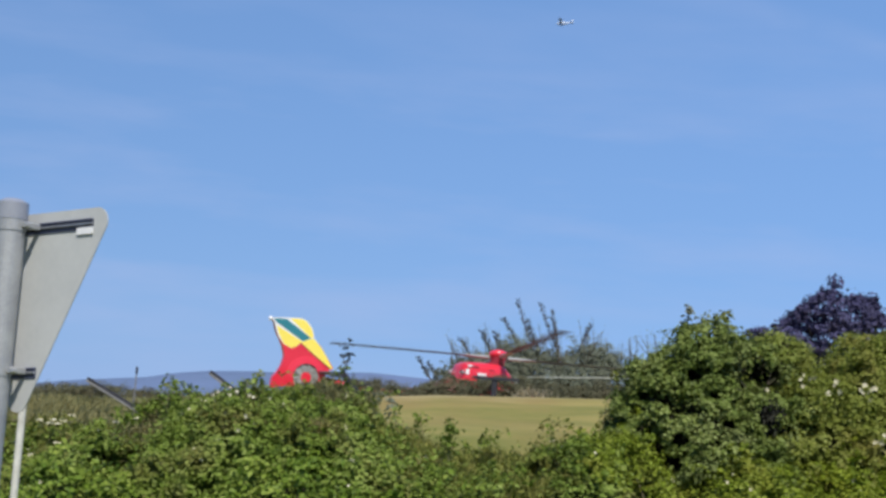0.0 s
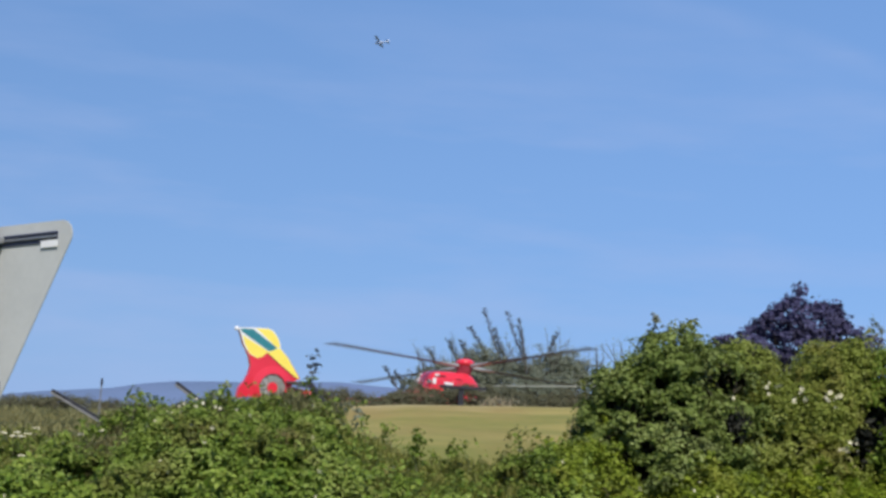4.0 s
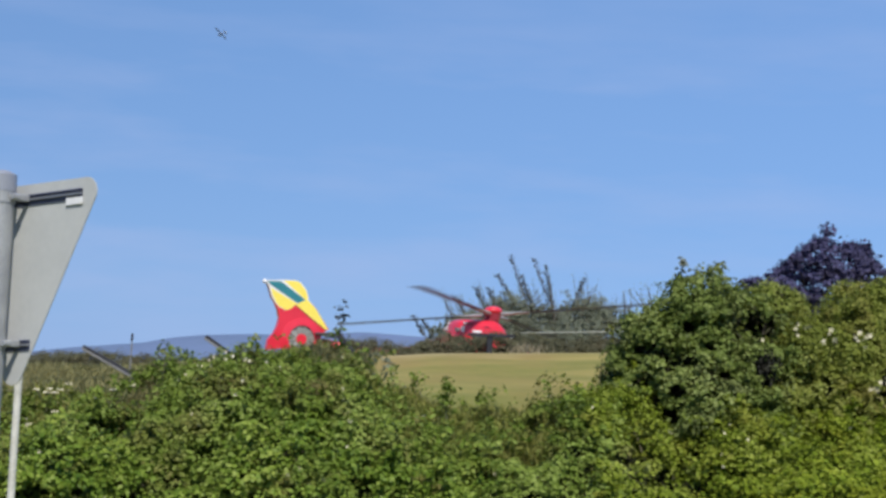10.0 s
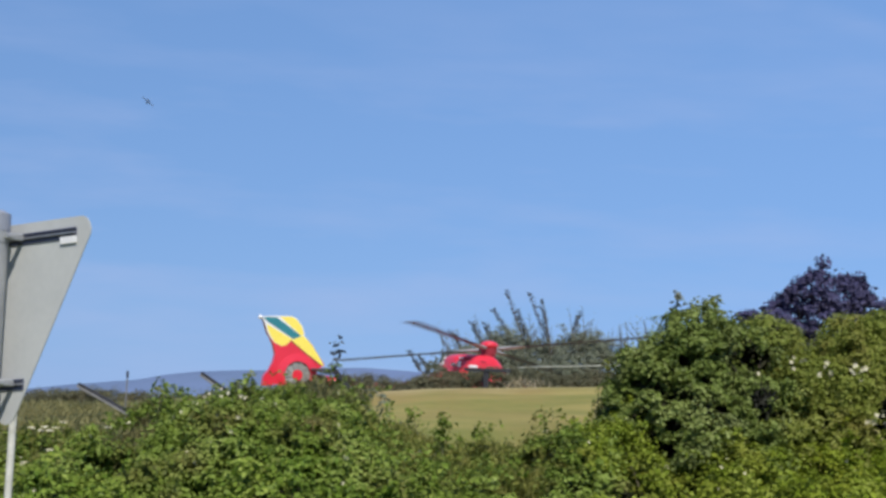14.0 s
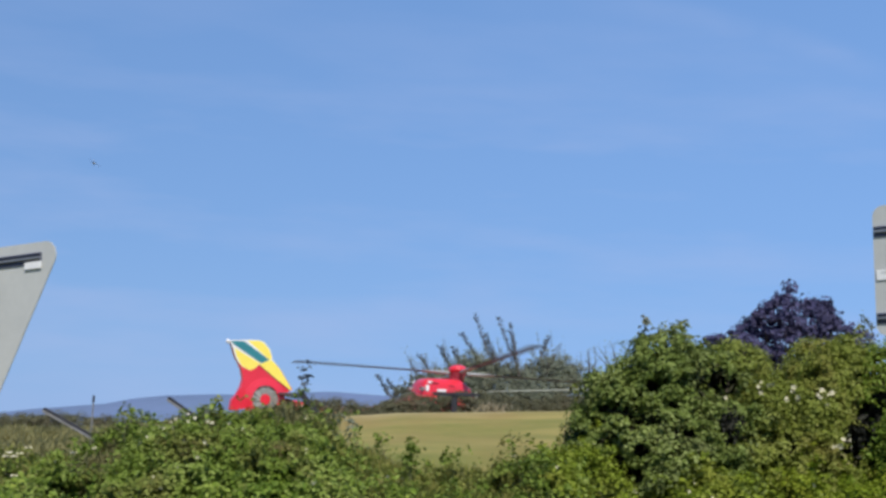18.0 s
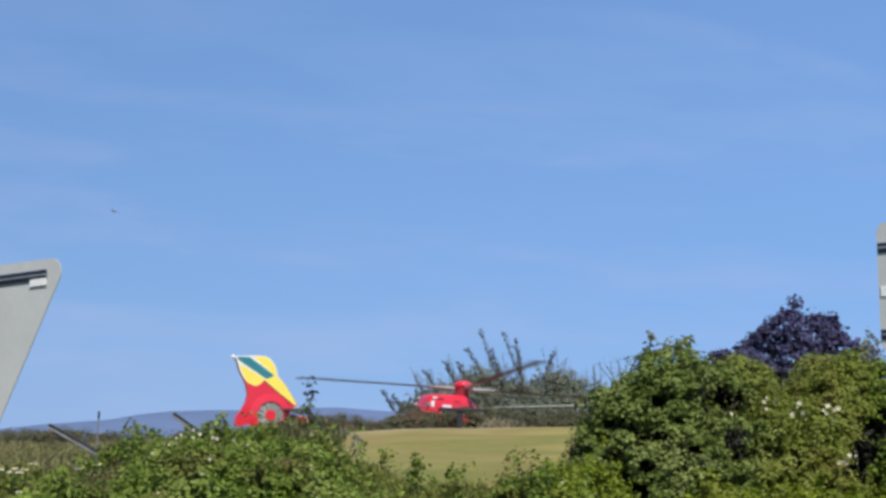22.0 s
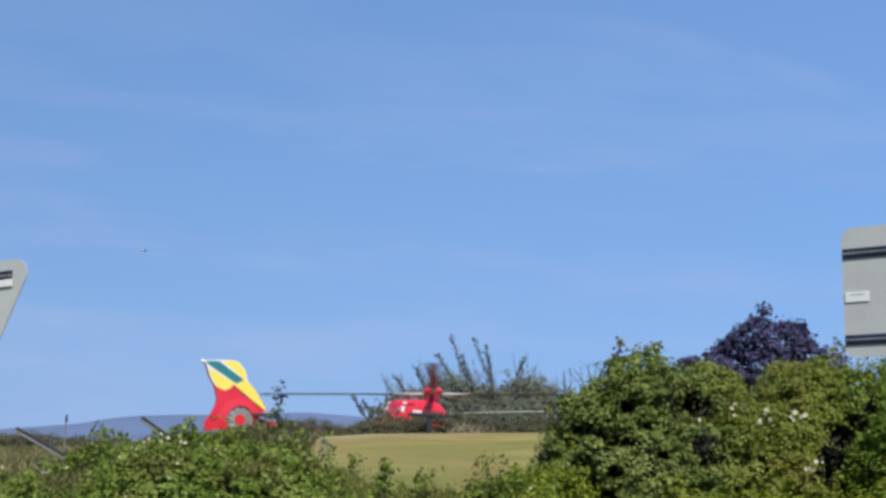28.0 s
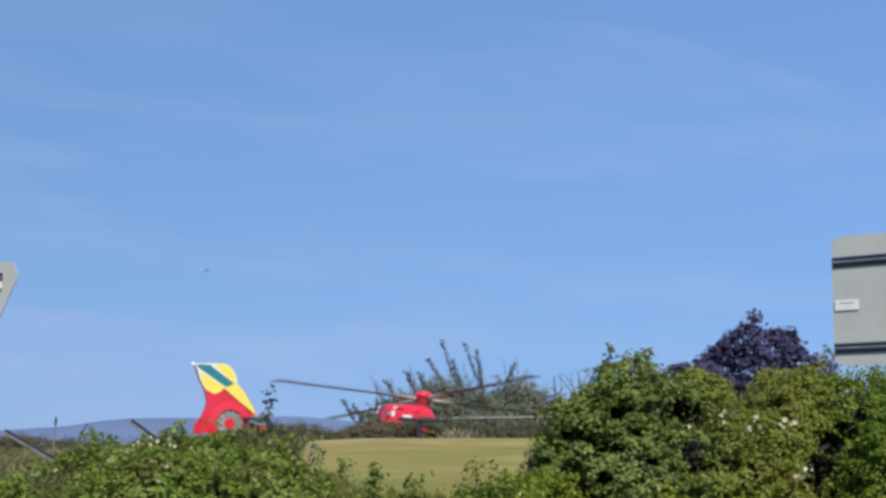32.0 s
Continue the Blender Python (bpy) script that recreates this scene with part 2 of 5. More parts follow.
BLADE_UNDER = material("dull blue grey blade underside", (0.055, 0.082, 0.165), 0.55, 0.0, (0.05, 0.074, 0.15), 4)
DARK_GLASS = material("dark canopy glass", (0.02, 0.025, 0.03), 0.08, 0.0, None, 2, 0, 2, 0.5)
TIMBER = material("dark weathered timber", (0.032, 0.033, 0.042), 0.95, 0.0, (0.022, 0.023, 0.030), 12, 0.4)
TIMBER_PALE = material("bleached timber edge", (0.23, 0.23, 0.23), 0.8, 0.0, (0.16, 0.16, 0.16), 12, 0.4)
# near-black colour stands for the shade deep in the hollows
HOLLOW_SHADE = material("near-black hollow shade", (0.020, 0.021, 0.014), 0.95, 0.0, (0.012, 0.013, 0.009), 9)
BARK = material("grey brown bark", (0.11, 0.085, 0.06), 0.9, 0.0, (0.06, 0.045, 0.035), 9, 0.6)
STEM = material("green brown stems", (0.10, 0.11, 0.04), 0.8, 0.0, (0.07, 0.06, 0.03), 9, 0.3)
L_SPIRE = leaf_material("dark slender leaves", (0.070, 0.092, 0.120), (0.095, 0.120, 0.145), (0.13, 0.155, 0.18), 0.3, 0.62, (0.10, 0.10, 0.11), 0.3)
L_HAY = leaf_material("tall seeding grass", (0.27, 0.30, 0.068), (0.36, 0.375, 0.105), (0.50, 0.47, 0.18), 0.5, 0.75, (0.26, 0.32, 0.06), 0.6)
L_DULL = leaf_material("dull fading grass", (0.27, 0.265, 0.125), (0.345, 0.325, 0.150), (0.43, 0.39, 0.19), 0.45, 0.8, (0.22, 0.24, 0.11), 0.6)
# distance haze is put into both of the aircraft's bluish colours
PLANE_GREY = material("white aircraft paint with haze", (0.64, 0.69, 0.77), 0.45, 0.0, (0.56, 0.61, 0.69), 2)
# this darker one also holds the shade under wing and belly
PLANE_BLUE = material("aircraft paint with haze and shade", (0.08, 0.15, 0.32), 0.5, 0.0, (0.07, 0.13, 0.28), 2)
PETAL = material("cream white petals", (0.62, 0.58, 0.43), 0.6, 0.0, (0.52, 0.47, 0.32), 30)
PINK = material("blush white petals", (0.70, 0.66, 0.52), 0.6, 0.0, (0.62, 0.56, 0.42), 30)
# distance haze is put into this blue base colour
HILL = material("far hills in haze blue", (0.118, 0.168, 0.292), 0.95, 0.0, (0.10, 0.15, 0.25), 0.006, 0, 6)
L_BRAMBLE = leaf_material("bramble leaves", (0.048, 0.088, 0.012), (0.155, 0.220, 0.033), (0.33, 0.405, 0.11), 0.3, 0.5, (0.20, 0.165, 0.06), 0.72, 0.11)
L_THORN = leaf_material("hawthorn leaves", (0.058, 0.092, 0.019), (0.150, 0.200, 0.042), (0.32, 0.37, 0.13), 0.3, 0.5, (0.165, 0.178, 0.08), 0.6, 0.12)
L_LUSH = leaf_material("lush yellow green shoots", (0.088, 0.142, 0.012), (0.185, 0.248, 0.022), (0.34, 0.40, 0.05), 0.35, 0.45, (0.22, 0.21, 0.02), 0.5, 0.10)
# paler copy of the hawthorn leaves, with sunlight put into the colour
L_PALE = leaf_material("hawthorn leaves with sunlight in their colour", (0.145, 0.19, 0.034), (0.24, 0.285, 0.058), (0.36, 0.39, 0.11), 0.4, 0.5, (0.22, 0.20, 0.05), 0.4, 0.14)
L_ELDER = leaf_material("yellow green bramble leaves", (0.090, 0.134, 0.013), (0.188, 0.245, 0.024), (0.37, 0.42, 0.09), 0.35, 0.5, (0.24, 0.195, 0.045), 0.4, 0.08)
L_ROSE = leaf_material("dull olive rose leaves", (0.108, 0.140, 0.024), (0.215, 0.255, 0.046), (0.38, 0.41, 0.12), 0.4, 0.5, (0.25, 0.195, 0.06), 0.6, 0.1)
L_GRASSY = leaf_material("fresh green shoots", (0.074, 0.138, 0.016), (0.158, 0.238, 0.030), (0.33, 0.40, 0.085), 0.35, 0.45, (0.20, 0.20, 0.04), 0.35, 0.16)
L_SCRUB = leaf_material("dull scrub leaves", (0.135, 0.137, 0.082), (0.165, 0.165, 0.100), (0.20, 0.195, 0.125), 0.4, 0.85, (0.15, 0.125, 0.075), 0.7)
# lightened and greyed: haze over the far willows is in this colour
L_GREY = leaf_material("grey green leaves", (0.205, 0.235, 0.175), (0.25, 0.28, 0.21), (0.295, 0.32, 0.245), 0.45, 0.8, (0.20, 0.185, 0.14), 0.4)
L_PURPLE = leaf_material("dark purple leaves", (0.036, 0.036, 0.084), (0.064, 0.062, 0.140), (0.105, 0.100, 0.195), 0.15, 0.7, (0.06, 0.05, 0.08), 0.3, 0.2)


# ---- mesh helpers ----
def part(name, bm, mat, parent=None, label="", smooth=False):
    me = bpy.data.meshes.new(name)
    if smooth:
        for f in bm.faces:
            f.smooth = True
    bm.to_mesh(me)
    bm.free()
    me.materials.append(mat)
    ob = new(name, me)
    ob.parent = parent
    return tagged(ob, label)


def empty(name, m, label, category, group=""):
    ob = new(name)
    ob.matrix_basis = m
    return tagged(ob, label, category, group)


def add_box(bm, c, s, bevel=0.0, turn=None):
    m = Matrix.Translation(c) @ (turn or Matrix()) @ Matrix.Diagonal((*s, 1))
    r = bmesh.ops.create_cube(bm, size=1, matrix=m)
    if bevel:
        edges = list({e for v in r["verts"] for e in v.link_edges})
        bmesh.ops.bevel(bm, geom=edges, offset=bevel, segments=2, affect="EDGES", profile=0.5)
    return bm


def add_tube(bm, a, b, r0, r1, sides=10, caps=True):
    a, b = Vector(a), Vector(b)
    q = (b - a).to_track_quat("Z", "Y").to_matrix().to_4x4()
    m = Matrix.Translation((a + b) / 2) @ q
    bmesh.ops.create_cone(bm, cap_ends=caps, segments=sides, radius1=r0, radius2=r1, depth=(b - a).length, matrix=m)
    return bm


def add_prism(bm, outline, t, axis="y", at=0.0):
    """A flat outline (pairs) given a thickness t across the axis, centred on at."""
    rings = []
    for s in (-t / 2, t / 2):
        rings.append([bm.verts.new((u, at + s, v) if axis == "y" else (u, v, at + s)) for u, v in outline])
    k = len(outline)
    bm.faces.new(rings[0])
    bm.faces.new(rings[1][::-1])
    for i in range(k):
        bm.faces.new((rings[0][i], rings[1][i], rings[1][(i + 1) % k], rings[0][(i + 1) % k]))
    bmesh.ops.recalc_face_normals(bm, faces=bm.faces)
    return bm


def add_loft(bm, sections, sides=20):
    """Rounded sections along x: (x, z centre, half width, half height, squareness)."""
    rings = []
    for x, zc, hw, hh, p in sections:
        ring = []
        for i in range(sides):
            a = 2 * math.pi * i / sides
            ca, sa = math.cos(a), math.sin(a)
            ring.append(bm.verts.new((x, hw * math.copysign(abs(ca) ** p, ca), zc + hh * math.copysign(abs(sa) ** p, sa))))
        rings.append(ring)
    for r0, r1 in zip(rings, rings[1:]):
        for i in range(sides):
            bm.faces.new((r0[i], r1[i], r1[(i + 1) % sides], r0[(i + 1) % sides]))
    bm.faces.new(rings[0])
    bm.faces.new(rings[-1][::-1])
    bmesh.ops.recalc_face_normals(bm, faces=bm.faces)
    return bm


def leaves_mesh(name, centres, outward, size, mat, parent, rng, length=1.0, spread=0.8, up=0.25, along=False, slim=1.0):
    """Many small folded leaves, one at each centre, as one part of kind stuff."""
    n = len(centres)
    if along:
        d = rng.normal(size=(n, 3)) * spread + outward
        d[:, 2] += up
        d /= np.linalg.norm(d, axis=1)[:, None] + 1e-9
        side = np.cross(d, rng.normal(size=(n, 3)))
        side /= np.linalg.norm(side, axis=1)[:, None] + 1e-9
        nor = np.cross(side, d)
    else:
        nor = rng.normal(size=(n, 3)) * spread * 0.55 + outward * 0.75
        nor[:, 2] += 0.45
        nor /= np.linalg.norm(nor, axis=1)[:, None] + 1e-9
        d = np.cross(nor, rng.normal(size=(n, 3)))
        d /= np.linalg.norm(d, axis=1)[:, None] + 1e-9
        side = np.cross(nor, d)
    s = (size * rng.uniform(0.55, 1.25, n))[:, None]
    base, tip = centres - d * s * 0.5 * length, centres + d * s * 0.5 * length
    low = centres - d * s * 0.08
    lift = nor * s * 0.12
    v = np.stack([base, low + side * s * 0.34 * slim + lift, tip - nor * s * 0.08, low - side * s * 0.34 * slim + lift], 1).reshape(-1, 3)
    i = np.arange(n)[:, None] * 4
    tri = np.concatenate([i + np.array([0, 1, 2]), i + np.array([0, 2, 3])], 1).reshape(-1)
    me = bpy.data.meshes.new(name)
    me.vertices.add(4 * n)
    me.vertices.foreach_set("co", v.astype(np.float32).ravel())
    me.loops.add(6 * n)
    me.loops.foreach_set("vertex_index", tri.astype(np.int32))
    me.polygons.add(2 * n)
    me.polygons.foreach_set("loop_start", np.arange(0, 6 * n, 3, dtype=np.int32))
    me.polygons.foreach_set("loop_total", np.full(2 * n, 3, dtype=np.int32))
    me.update(calc_edges=True)
    me.materials.append(mat)
    ob = new(name, me)
    ob.parent = parent
    return tagged(ob, kind="stuff")


def tufts(p, d, per, r, rng, flat=0.65):
    """Leaf places and facings in small domed sprays, one round each point p."""
    n = len(p)
    u = rng.normal(size=(n * per, 3)) + np.repeat(d, per, 0) * 0.55
    u[:, 2] += 0.35
    u /= np.linalg.norm(u, axis=1)[:, None]
    rad = np.repeat(r * rng.uniform(0.5, 1.5, n), per) * (0.15 + 1.15 * rng.random(n * per) ** 0.7)
    stretch = np.repeat(1 + 0.45 * rng.normal(size=(n, 3)).clip(-1, 1.5), per, 0)
    return np.repeat(p, per, 0) + u * rad[:, None] * stretch * np.array([1, 1, flat]), u * 1.1 + np.repeat(d, per, 0) * 0.35


def scatter_blobs(blobs, clumps, per, clump_r, rng, rough=0.18, inner=0.35, gaps=(), hollows=3.6):
    """Leaf places in clumps over the skins of overlapping rounded masses (centre, radii), and some deeper in."""
    cs, rs = np.array([b[0] for b in blobs], float), np.array([b[1] for b in blobs], float)
    area = (rs[:, 0] * rs[:, 2] + rs[:, 0] * rs[:, 1] + rs[:, 1] * rs[:, 2])
    pick = rng.choice(len(blobs), clumps * 2, p=area / area.sum())
    d = rng.normal(size=(clumps * 2, 3))
    d /= np.linalg.norm(d, axis=1)[:, None]
    k = 1 + rng.normal(size=clumps * 2) * rough * 0.6
    deep = rng.random(clumps * 2) < inner
    k = np.where(deep, rng.uniform(0.55, 0.92, clumps * 2), k)
    lump = np.array([noise.noise(v) for v in (cs[pick] + d * rs[pick]) * 2.2])
    k = k + lump * rough * 1.2
    p = cs[pick] + d * rs[pick] * k[:, None]
    ok = np.ones(len(p), bool)
    for j in range(len(blobs)):
        inside = (((p - cs[j]) / rs[j]) ** 2).sum(1) < 0.55
        ok &= ~(inside & (pick != j))
    hollow = np.array([noise.noise(v * hollows * np.array((1, 1, 1.9))) for v in p]) < -0.09 if hollows else np.zeros(len(p), bool)
    ok &= ~hollow | (k < 0.72)
    p, d = p[ok][:clumps], d[ok][:clumps]
    q, dd = tufts(p, d, per, clump_r, rng)
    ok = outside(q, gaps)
    return q[ok], dd[ok], p


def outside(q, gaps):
    """Which places lie clear of hollows (x, z, radius, depth reached) cut along sight lines from the camera's eye.
    Their rims are ragged, and a few sprays hang across.
    """
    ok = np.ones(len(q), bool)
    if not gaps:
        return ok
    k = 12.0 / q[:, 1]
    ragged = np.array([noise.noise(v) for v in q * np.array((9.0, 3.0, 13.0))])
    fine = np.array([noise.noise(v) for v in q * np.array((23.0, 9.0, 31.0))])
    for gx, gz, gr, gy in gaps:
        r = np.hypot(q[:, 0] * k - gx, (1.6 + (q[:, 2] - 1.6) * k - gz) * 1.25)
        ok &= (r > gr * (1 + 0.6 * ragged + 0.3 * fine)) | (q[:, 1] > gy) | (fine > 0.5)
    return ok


def stems_bm(base, tips, rng, r=0.02, sides=5):
    """Bent, tapering stems from one foot to many tips."""
    bm = bmesh.new()
    for tip in tips:
        a, b = Vector(base) + Vector(rng.normal(size=3) * (0.12, 0.12, 0)), Vector(tip)
        m = a.lerp(b, 0.5) + Vector(rng.normal(size=3) * 0.08) + Vector((0, 0, 0.1))
        add_tube(bm, a, m, r, r * 0.7, sides, False)
        add_tube(bm, m, b, r * 0.7, r * 0.25, sides, False)
    return bm


def blossom_bm(r, petals=5):
    """One open flower: cupped petals round a small eye, facing -y."""
    bm = bmesh.new()
    c = bm.verts.new((0, 0, 0))
    for i in range(petals):
        a = 2 * math.pi * i / petals
        w = math.pi / petals * 0.95
        q = [bm.verts.new((math.cos(a + s * w) * r * k, -r * lift, math.sin(a + s * w) * r * k)) for s, k, lift in ((-0.8, 0.7, 0.25), (-0.35, 1.0, 0.4), (0.35, 1.0, 0.38), (0.8, 0.7, 0.25))]
        bm.faces.new((c, *q))
    return bm


# ---- ground ----
def smooth_step(a, b, x):
    t = min(1, max(0, (x - a) / (b - a)))
    return t * t * (3 - 2 * t)


def ground_z(x, y):
    crest = 1.645 + (0.05 if x > 0 else 0.103) * max(-9, min(9, x))
    rise = 0.45 + (crest - 0.45) * min(1, max(0, (y - 13) / 16)) ** 0.9
    near = rise * smooth_step(9.5, 13.5, y)
    fall = smooth_step(28.5, 40, y)
    far = -0.5 - 55 * smooth_step(60, 1500, y)
    side = 1 - 0.5 * smooth_step(14, 60, abs(x))
    lump = 0.05 * noise.noise((x * 0.35, y * 0.35, 0)) + 0.02 * noise.noise((x * 1.7, y * 1.7, 3))
    return (near * (1 - fall)) * side + far * fall + lump * smooth_step(9, 14, y) * (1 - smooth_step(200, 600, y))


def build_ground():
    ys = [-4000, -1200, -300, -100, -40, -15, -5, 0, 4, 7] + [8 + 0.6 * i for i in range(60)] + [46, 50, 56, 64, 75, 90, 120, 170, 250, 400, 600, 900, 1300, 1800, 2600, 4400]
    xs = [-4000, -1500, -600, -250, -120, -60, -40, -28, -20] + [-15 + 0.75 * i for i in range(41)] + [18, 22, 30, 45, 70, 130, 260, 600, 1500, 4000]
    bm = bmesh.new()
    grid = [[bm.verts.new((x, y, ground_z(x, y))) for x in xs] for y in ys]
    for r0, r1 in zip(grid, grid[1:]):
        for i in range(len(xs) - 1):
            bm.faces.new((r0[i], r0[i + 1], r1[i + 1], r1[i]))
    m = material("dry mown grass", (0.225, 0.190, 0.040), 0.95, 0.0, (0.160, 0.160, 0.024), 0.55, 0.5, 8)
    n, l = m.node_tree.nodes, m.node_tree.links
    co, sep, rng_, lush = n.new("ShaderNodeTexCoord"), n.new("ShaderNodeSeparateXYZ"), n.new("ShaderNodeMapRange"), n.new("ShaderNodeMix")
    wob, add = n.new("ShaderNodeTexNoise"), n.new("ShaderNodeMath")
    wob.inputs["Scale"].default_value = 0.33
    add.operation = "MULTIPLY_ADD"
    add.inputs[1].default_value = 11.0
    rng_.inputs["From Min"].default_value, rng_.inputs["From Max"].default_value = 18.0, 32.0
    rng_.inputs["To Min"].default_value, rng_.inputs["To Max"].default_value = 0.80, 0.0
    lush.data_type = "RGBA"
    lush.inputs[7].default_value = (0.112, 0.132, 0.016, 1)
    base = n["Principled BSDF"].inputs["Base Color"]
    old = base.links[0].from_socket
    # mown swathes lying across the slope
    smap, snoise, sr, swathe = n.new("ShaderNodeMapping"), n.new("ShaderNodeTexNoise"), n.new("ShaderNodeMapRange"), n.new("ShaderNodeMix")
    smap.inputs["Scale"].default_value = (0.34, 0.75, 0.5)
    snoise.inputs["Scale"].default_value, snoise.inputs["Detail"].default_value = 1.0, 9.0
    sr.inputs["From Min"].default_value, sr.inputs["From Max"].default_value, sr.inputs["To Max"].default_value = 0.46, 0.62, 0.9
    swathe.data_type = "RGBA"
    swathe.inputs[7].default_value = (0.315, 0.250, 0.068, 1)
    l.new(co.outputs["Object"], smap.inputs["Vector"])
    l.new(smap.outputs["Vector"], snoise.inputs["Vector"])
    l.new(snoise.outputs["Fac"], sr.inputs["Value"])
    l.new(sr.outputs["Result"], swathe.inputs[0])
    l.new(old, swathe.inputs[6])
    old = swathe.outputs[2]
    l.new(co.outputs["Object"], sep.inputs[0])
    l.new(co.outputs["Object"], wob.inputs["Vector"])
    l.new(wob.outputs["Fac"], add.inputs[0])
    l.new(sep.outputs["Y"], add.inputs[2])
    l.new(add.outputs[0], rng_.inputs["Value"])
    l.new(rng_.outputs["Result"], lush.inputs[0])
    # worn brown patches
    pmap, pnoise, pr, worn = n.new("ShaderNodeMapping"), n.new("ShaderNodeTexNoise"), n.new("ShaderNodeMapRange"), n.new("ShaderNodeMix")
    pmap.inputs["Scale"].default_value, pmap.inputs["Location"].default_value = (0.42, 0.24, 0.3), (3.1, 0.4, 0.0)
    pnoise.inputs["Scale"].default_value, pnoise.inputs["Detail"].default_value = 1.0, 8.0
    pr.inputs["From Min"].default_value, pr.inputs["From Max"].default_value, pr.inputs["To Max"].default_value = 0.46, 0.62, 0.75
    worn.data_type = "RGBA"
    worn.inputs[7].default_value = (0.235, 0.165, 0.042, 1)
    l.new(co.outputs["Object"], pmap.inputs["Vector"])
    l.new(pmap.outputs["Vector"], pnoise.inputs["Vector"])
    l.new(pnoise.outputs["Fac"], pr.inputs["Value"])
    l.new(pr.outputs["Result"], worn.inputs[0])
    l.new(old, worn.inputs[6])
    l.new(worn.outputs[2], lush.inputs[6])
    # bleached strip along the crest
    strip, straw = n.new("ShaderNodeMapRange"), n.new("ShaderNodeMix")
    strip.inputs["From Min"].default_value, strip.inputs["From Max"].default_value, strip.inputs["To Max"].default_value = 32.0, 35.0, 0.55
    straw.data_type = "RGBA"
    straw.inputs[7].default_value = (0.42, 0.33, 0.16, 1)
    l.new(add.outputs[0], strip.inputs["Value"])
    l.new(strip.outputs["Result"], straw.inputs[0])
    l.new(lush.outputs[2], straw.inputs[6])
    l.new(straw.outputs[2], base)
    ob = part("ground", bm, m, None, "dry grass field rising to a crest", True)
    tagged(ob, kind="structure")


build_ground()


def build_hills():
    """Low moorland ridges across the bay."""
    for name, y, pts, seed in (("hills", 3000, ((-1700, -70), (-1300, -62), (-940, -48), (-830, -29), (-728, -14), (-612, -2), (-473, 23), (-298, 30), (-147, 42), (-18, 38), (150, 40), (420, 30), (800, 45), (1700, 20)), 3),):
        bm = bmesh.new()
        rows = []
        for j, (dy, k) in enumerate(((-420, 0.0), (-250, 0.45), (-90, 0.85), (0, 1.0), (300, 0.4))):
            row = []
            for i in range(140):
                x = -1700 + 3400 * i / 139
                for (x0, z0), (x1, z1) in zip(pts, pts[1:]):
                    if x0 <= x <= x1:
                        top = z0 + (z1 - z0) * (x - x0) / (x1 - x0)
                        break
                top += 2.5 * noise.noise((x * 0.012, seed, j))
                row.append(bm.verts.new((x, y + dy, -75 + (top + 75) * k)))
            rows.append(row)
        for r0, r1 in zip(rows, rows[1:]):
            for i in range(139):
                bm.faces.new((r0[i], r0[i + 1], r1[i + 1], r1[i]))
        ob = part(name, bm, HILL, None, "distant moorland hills with haze blue in their colour", True)
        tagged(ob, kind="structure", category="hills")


build_hills()


# ---- grass on the field ----
def build_grass():
    rng = np.random.default_rng(5)
    dry = leaf_material("straw grass blades", (0.20, 0.205, 0.045), (0.29, 0.27, 0.070), (0.42, 0.36, 0.12), 0.4, 0.8, (0.32, 0.225, 0.085), 0.7)
    for y0, y1, n, size in ((13.2, 16.0, 9000, 0.06),):
        y = rng.uniform(y0, y1, n)
        x = rng.uniform(-11, 6.5, n) * (0.55 + 0.45 * (y / 33))
        z = np.array([ground_z(a, b) for a, b in zip(x, y)])
        tuft = np.array([noise.noise((a * 0.9, b * 0.45, 2)) for a, b in zip(x, y)])
        ok = tuft > rng.uniform(-0.5, 0.35, n)
        c = np.stack([x, y, z + 0.02 + 0.06 * np.maximum(0, tuft) * rng.random(n)], 1)[ok]
        ob = leaves_mesh("field_grass", c, np.array([0, -0.2, 1.2]), size, dry, None, rng, 1.0, 0.55, 0.6, True, 0.35)
        tagged(ob, "straw coloured mown grass with green patches", "grass")


build_grass()


def build_straw():
    """A bleached tussock at the foot of the scrub."""
    rng = np.random.default_rng(6)
    n = 420
    x, y = 2.15 + rng.normal(size=n) * 0.22, 34.3 + rng.normal(size=n) * 0.2
    z = np.array([ground_z(a, b) for a, b in zip(x, y)])
    straw = leaf_material("bleached straw", (0.34, 0.29, 0.19), (0.46, 0.40, 0.28), (0.56, 0.50, 0.36), 0.3, 0.8)
    ob = leaves_mesh("dry_tussock", np.stack([x, y, z + (1.93 - z) * rng.random(n) ** 0.6], 1), np.array([0, 0, 1.2]), 0.20, straw, None, rng, 1.0, 0.6, 0.8, True, 0.12)
    tagged(ob, "bleached dry grass tussock below the scrub", "grass")


build_straw()


# ---- near hedge ----
def top_height(knots, x):
    for (x0, z0), (x1, z1) in zip(knots, knots[1:]):
        if x <= x1:
            t = min(1, max(0, (x - x0) / (x1 - x0)))
            return z0 + (z1 - z0) * t
    return knots[-1][1]


TOPS = ((-6.0, 0.78), (-3.4, 0.87), (-2.9, 0.98), (-2.45, 1.20), (-2.0, 1.31), (-1.6, 1.40), (-1.35, 1.50), (-1.1, 1.57), (-0.92, 1.585), (-0.74, 1.49), (-0.55, 1.32), (-0.38, 1.14), (-0.06, 1.08),
        (0.27, 1.05), (0.6, 1.04), (0.85, 1.09), (1.1, 1.22), (1.5, 1.26), (1.72, 1.12), (1.92, 0.98), (2.2, 1.10), (2.6, 1.25), (3.4, 1.25), (5.5, 1.30))


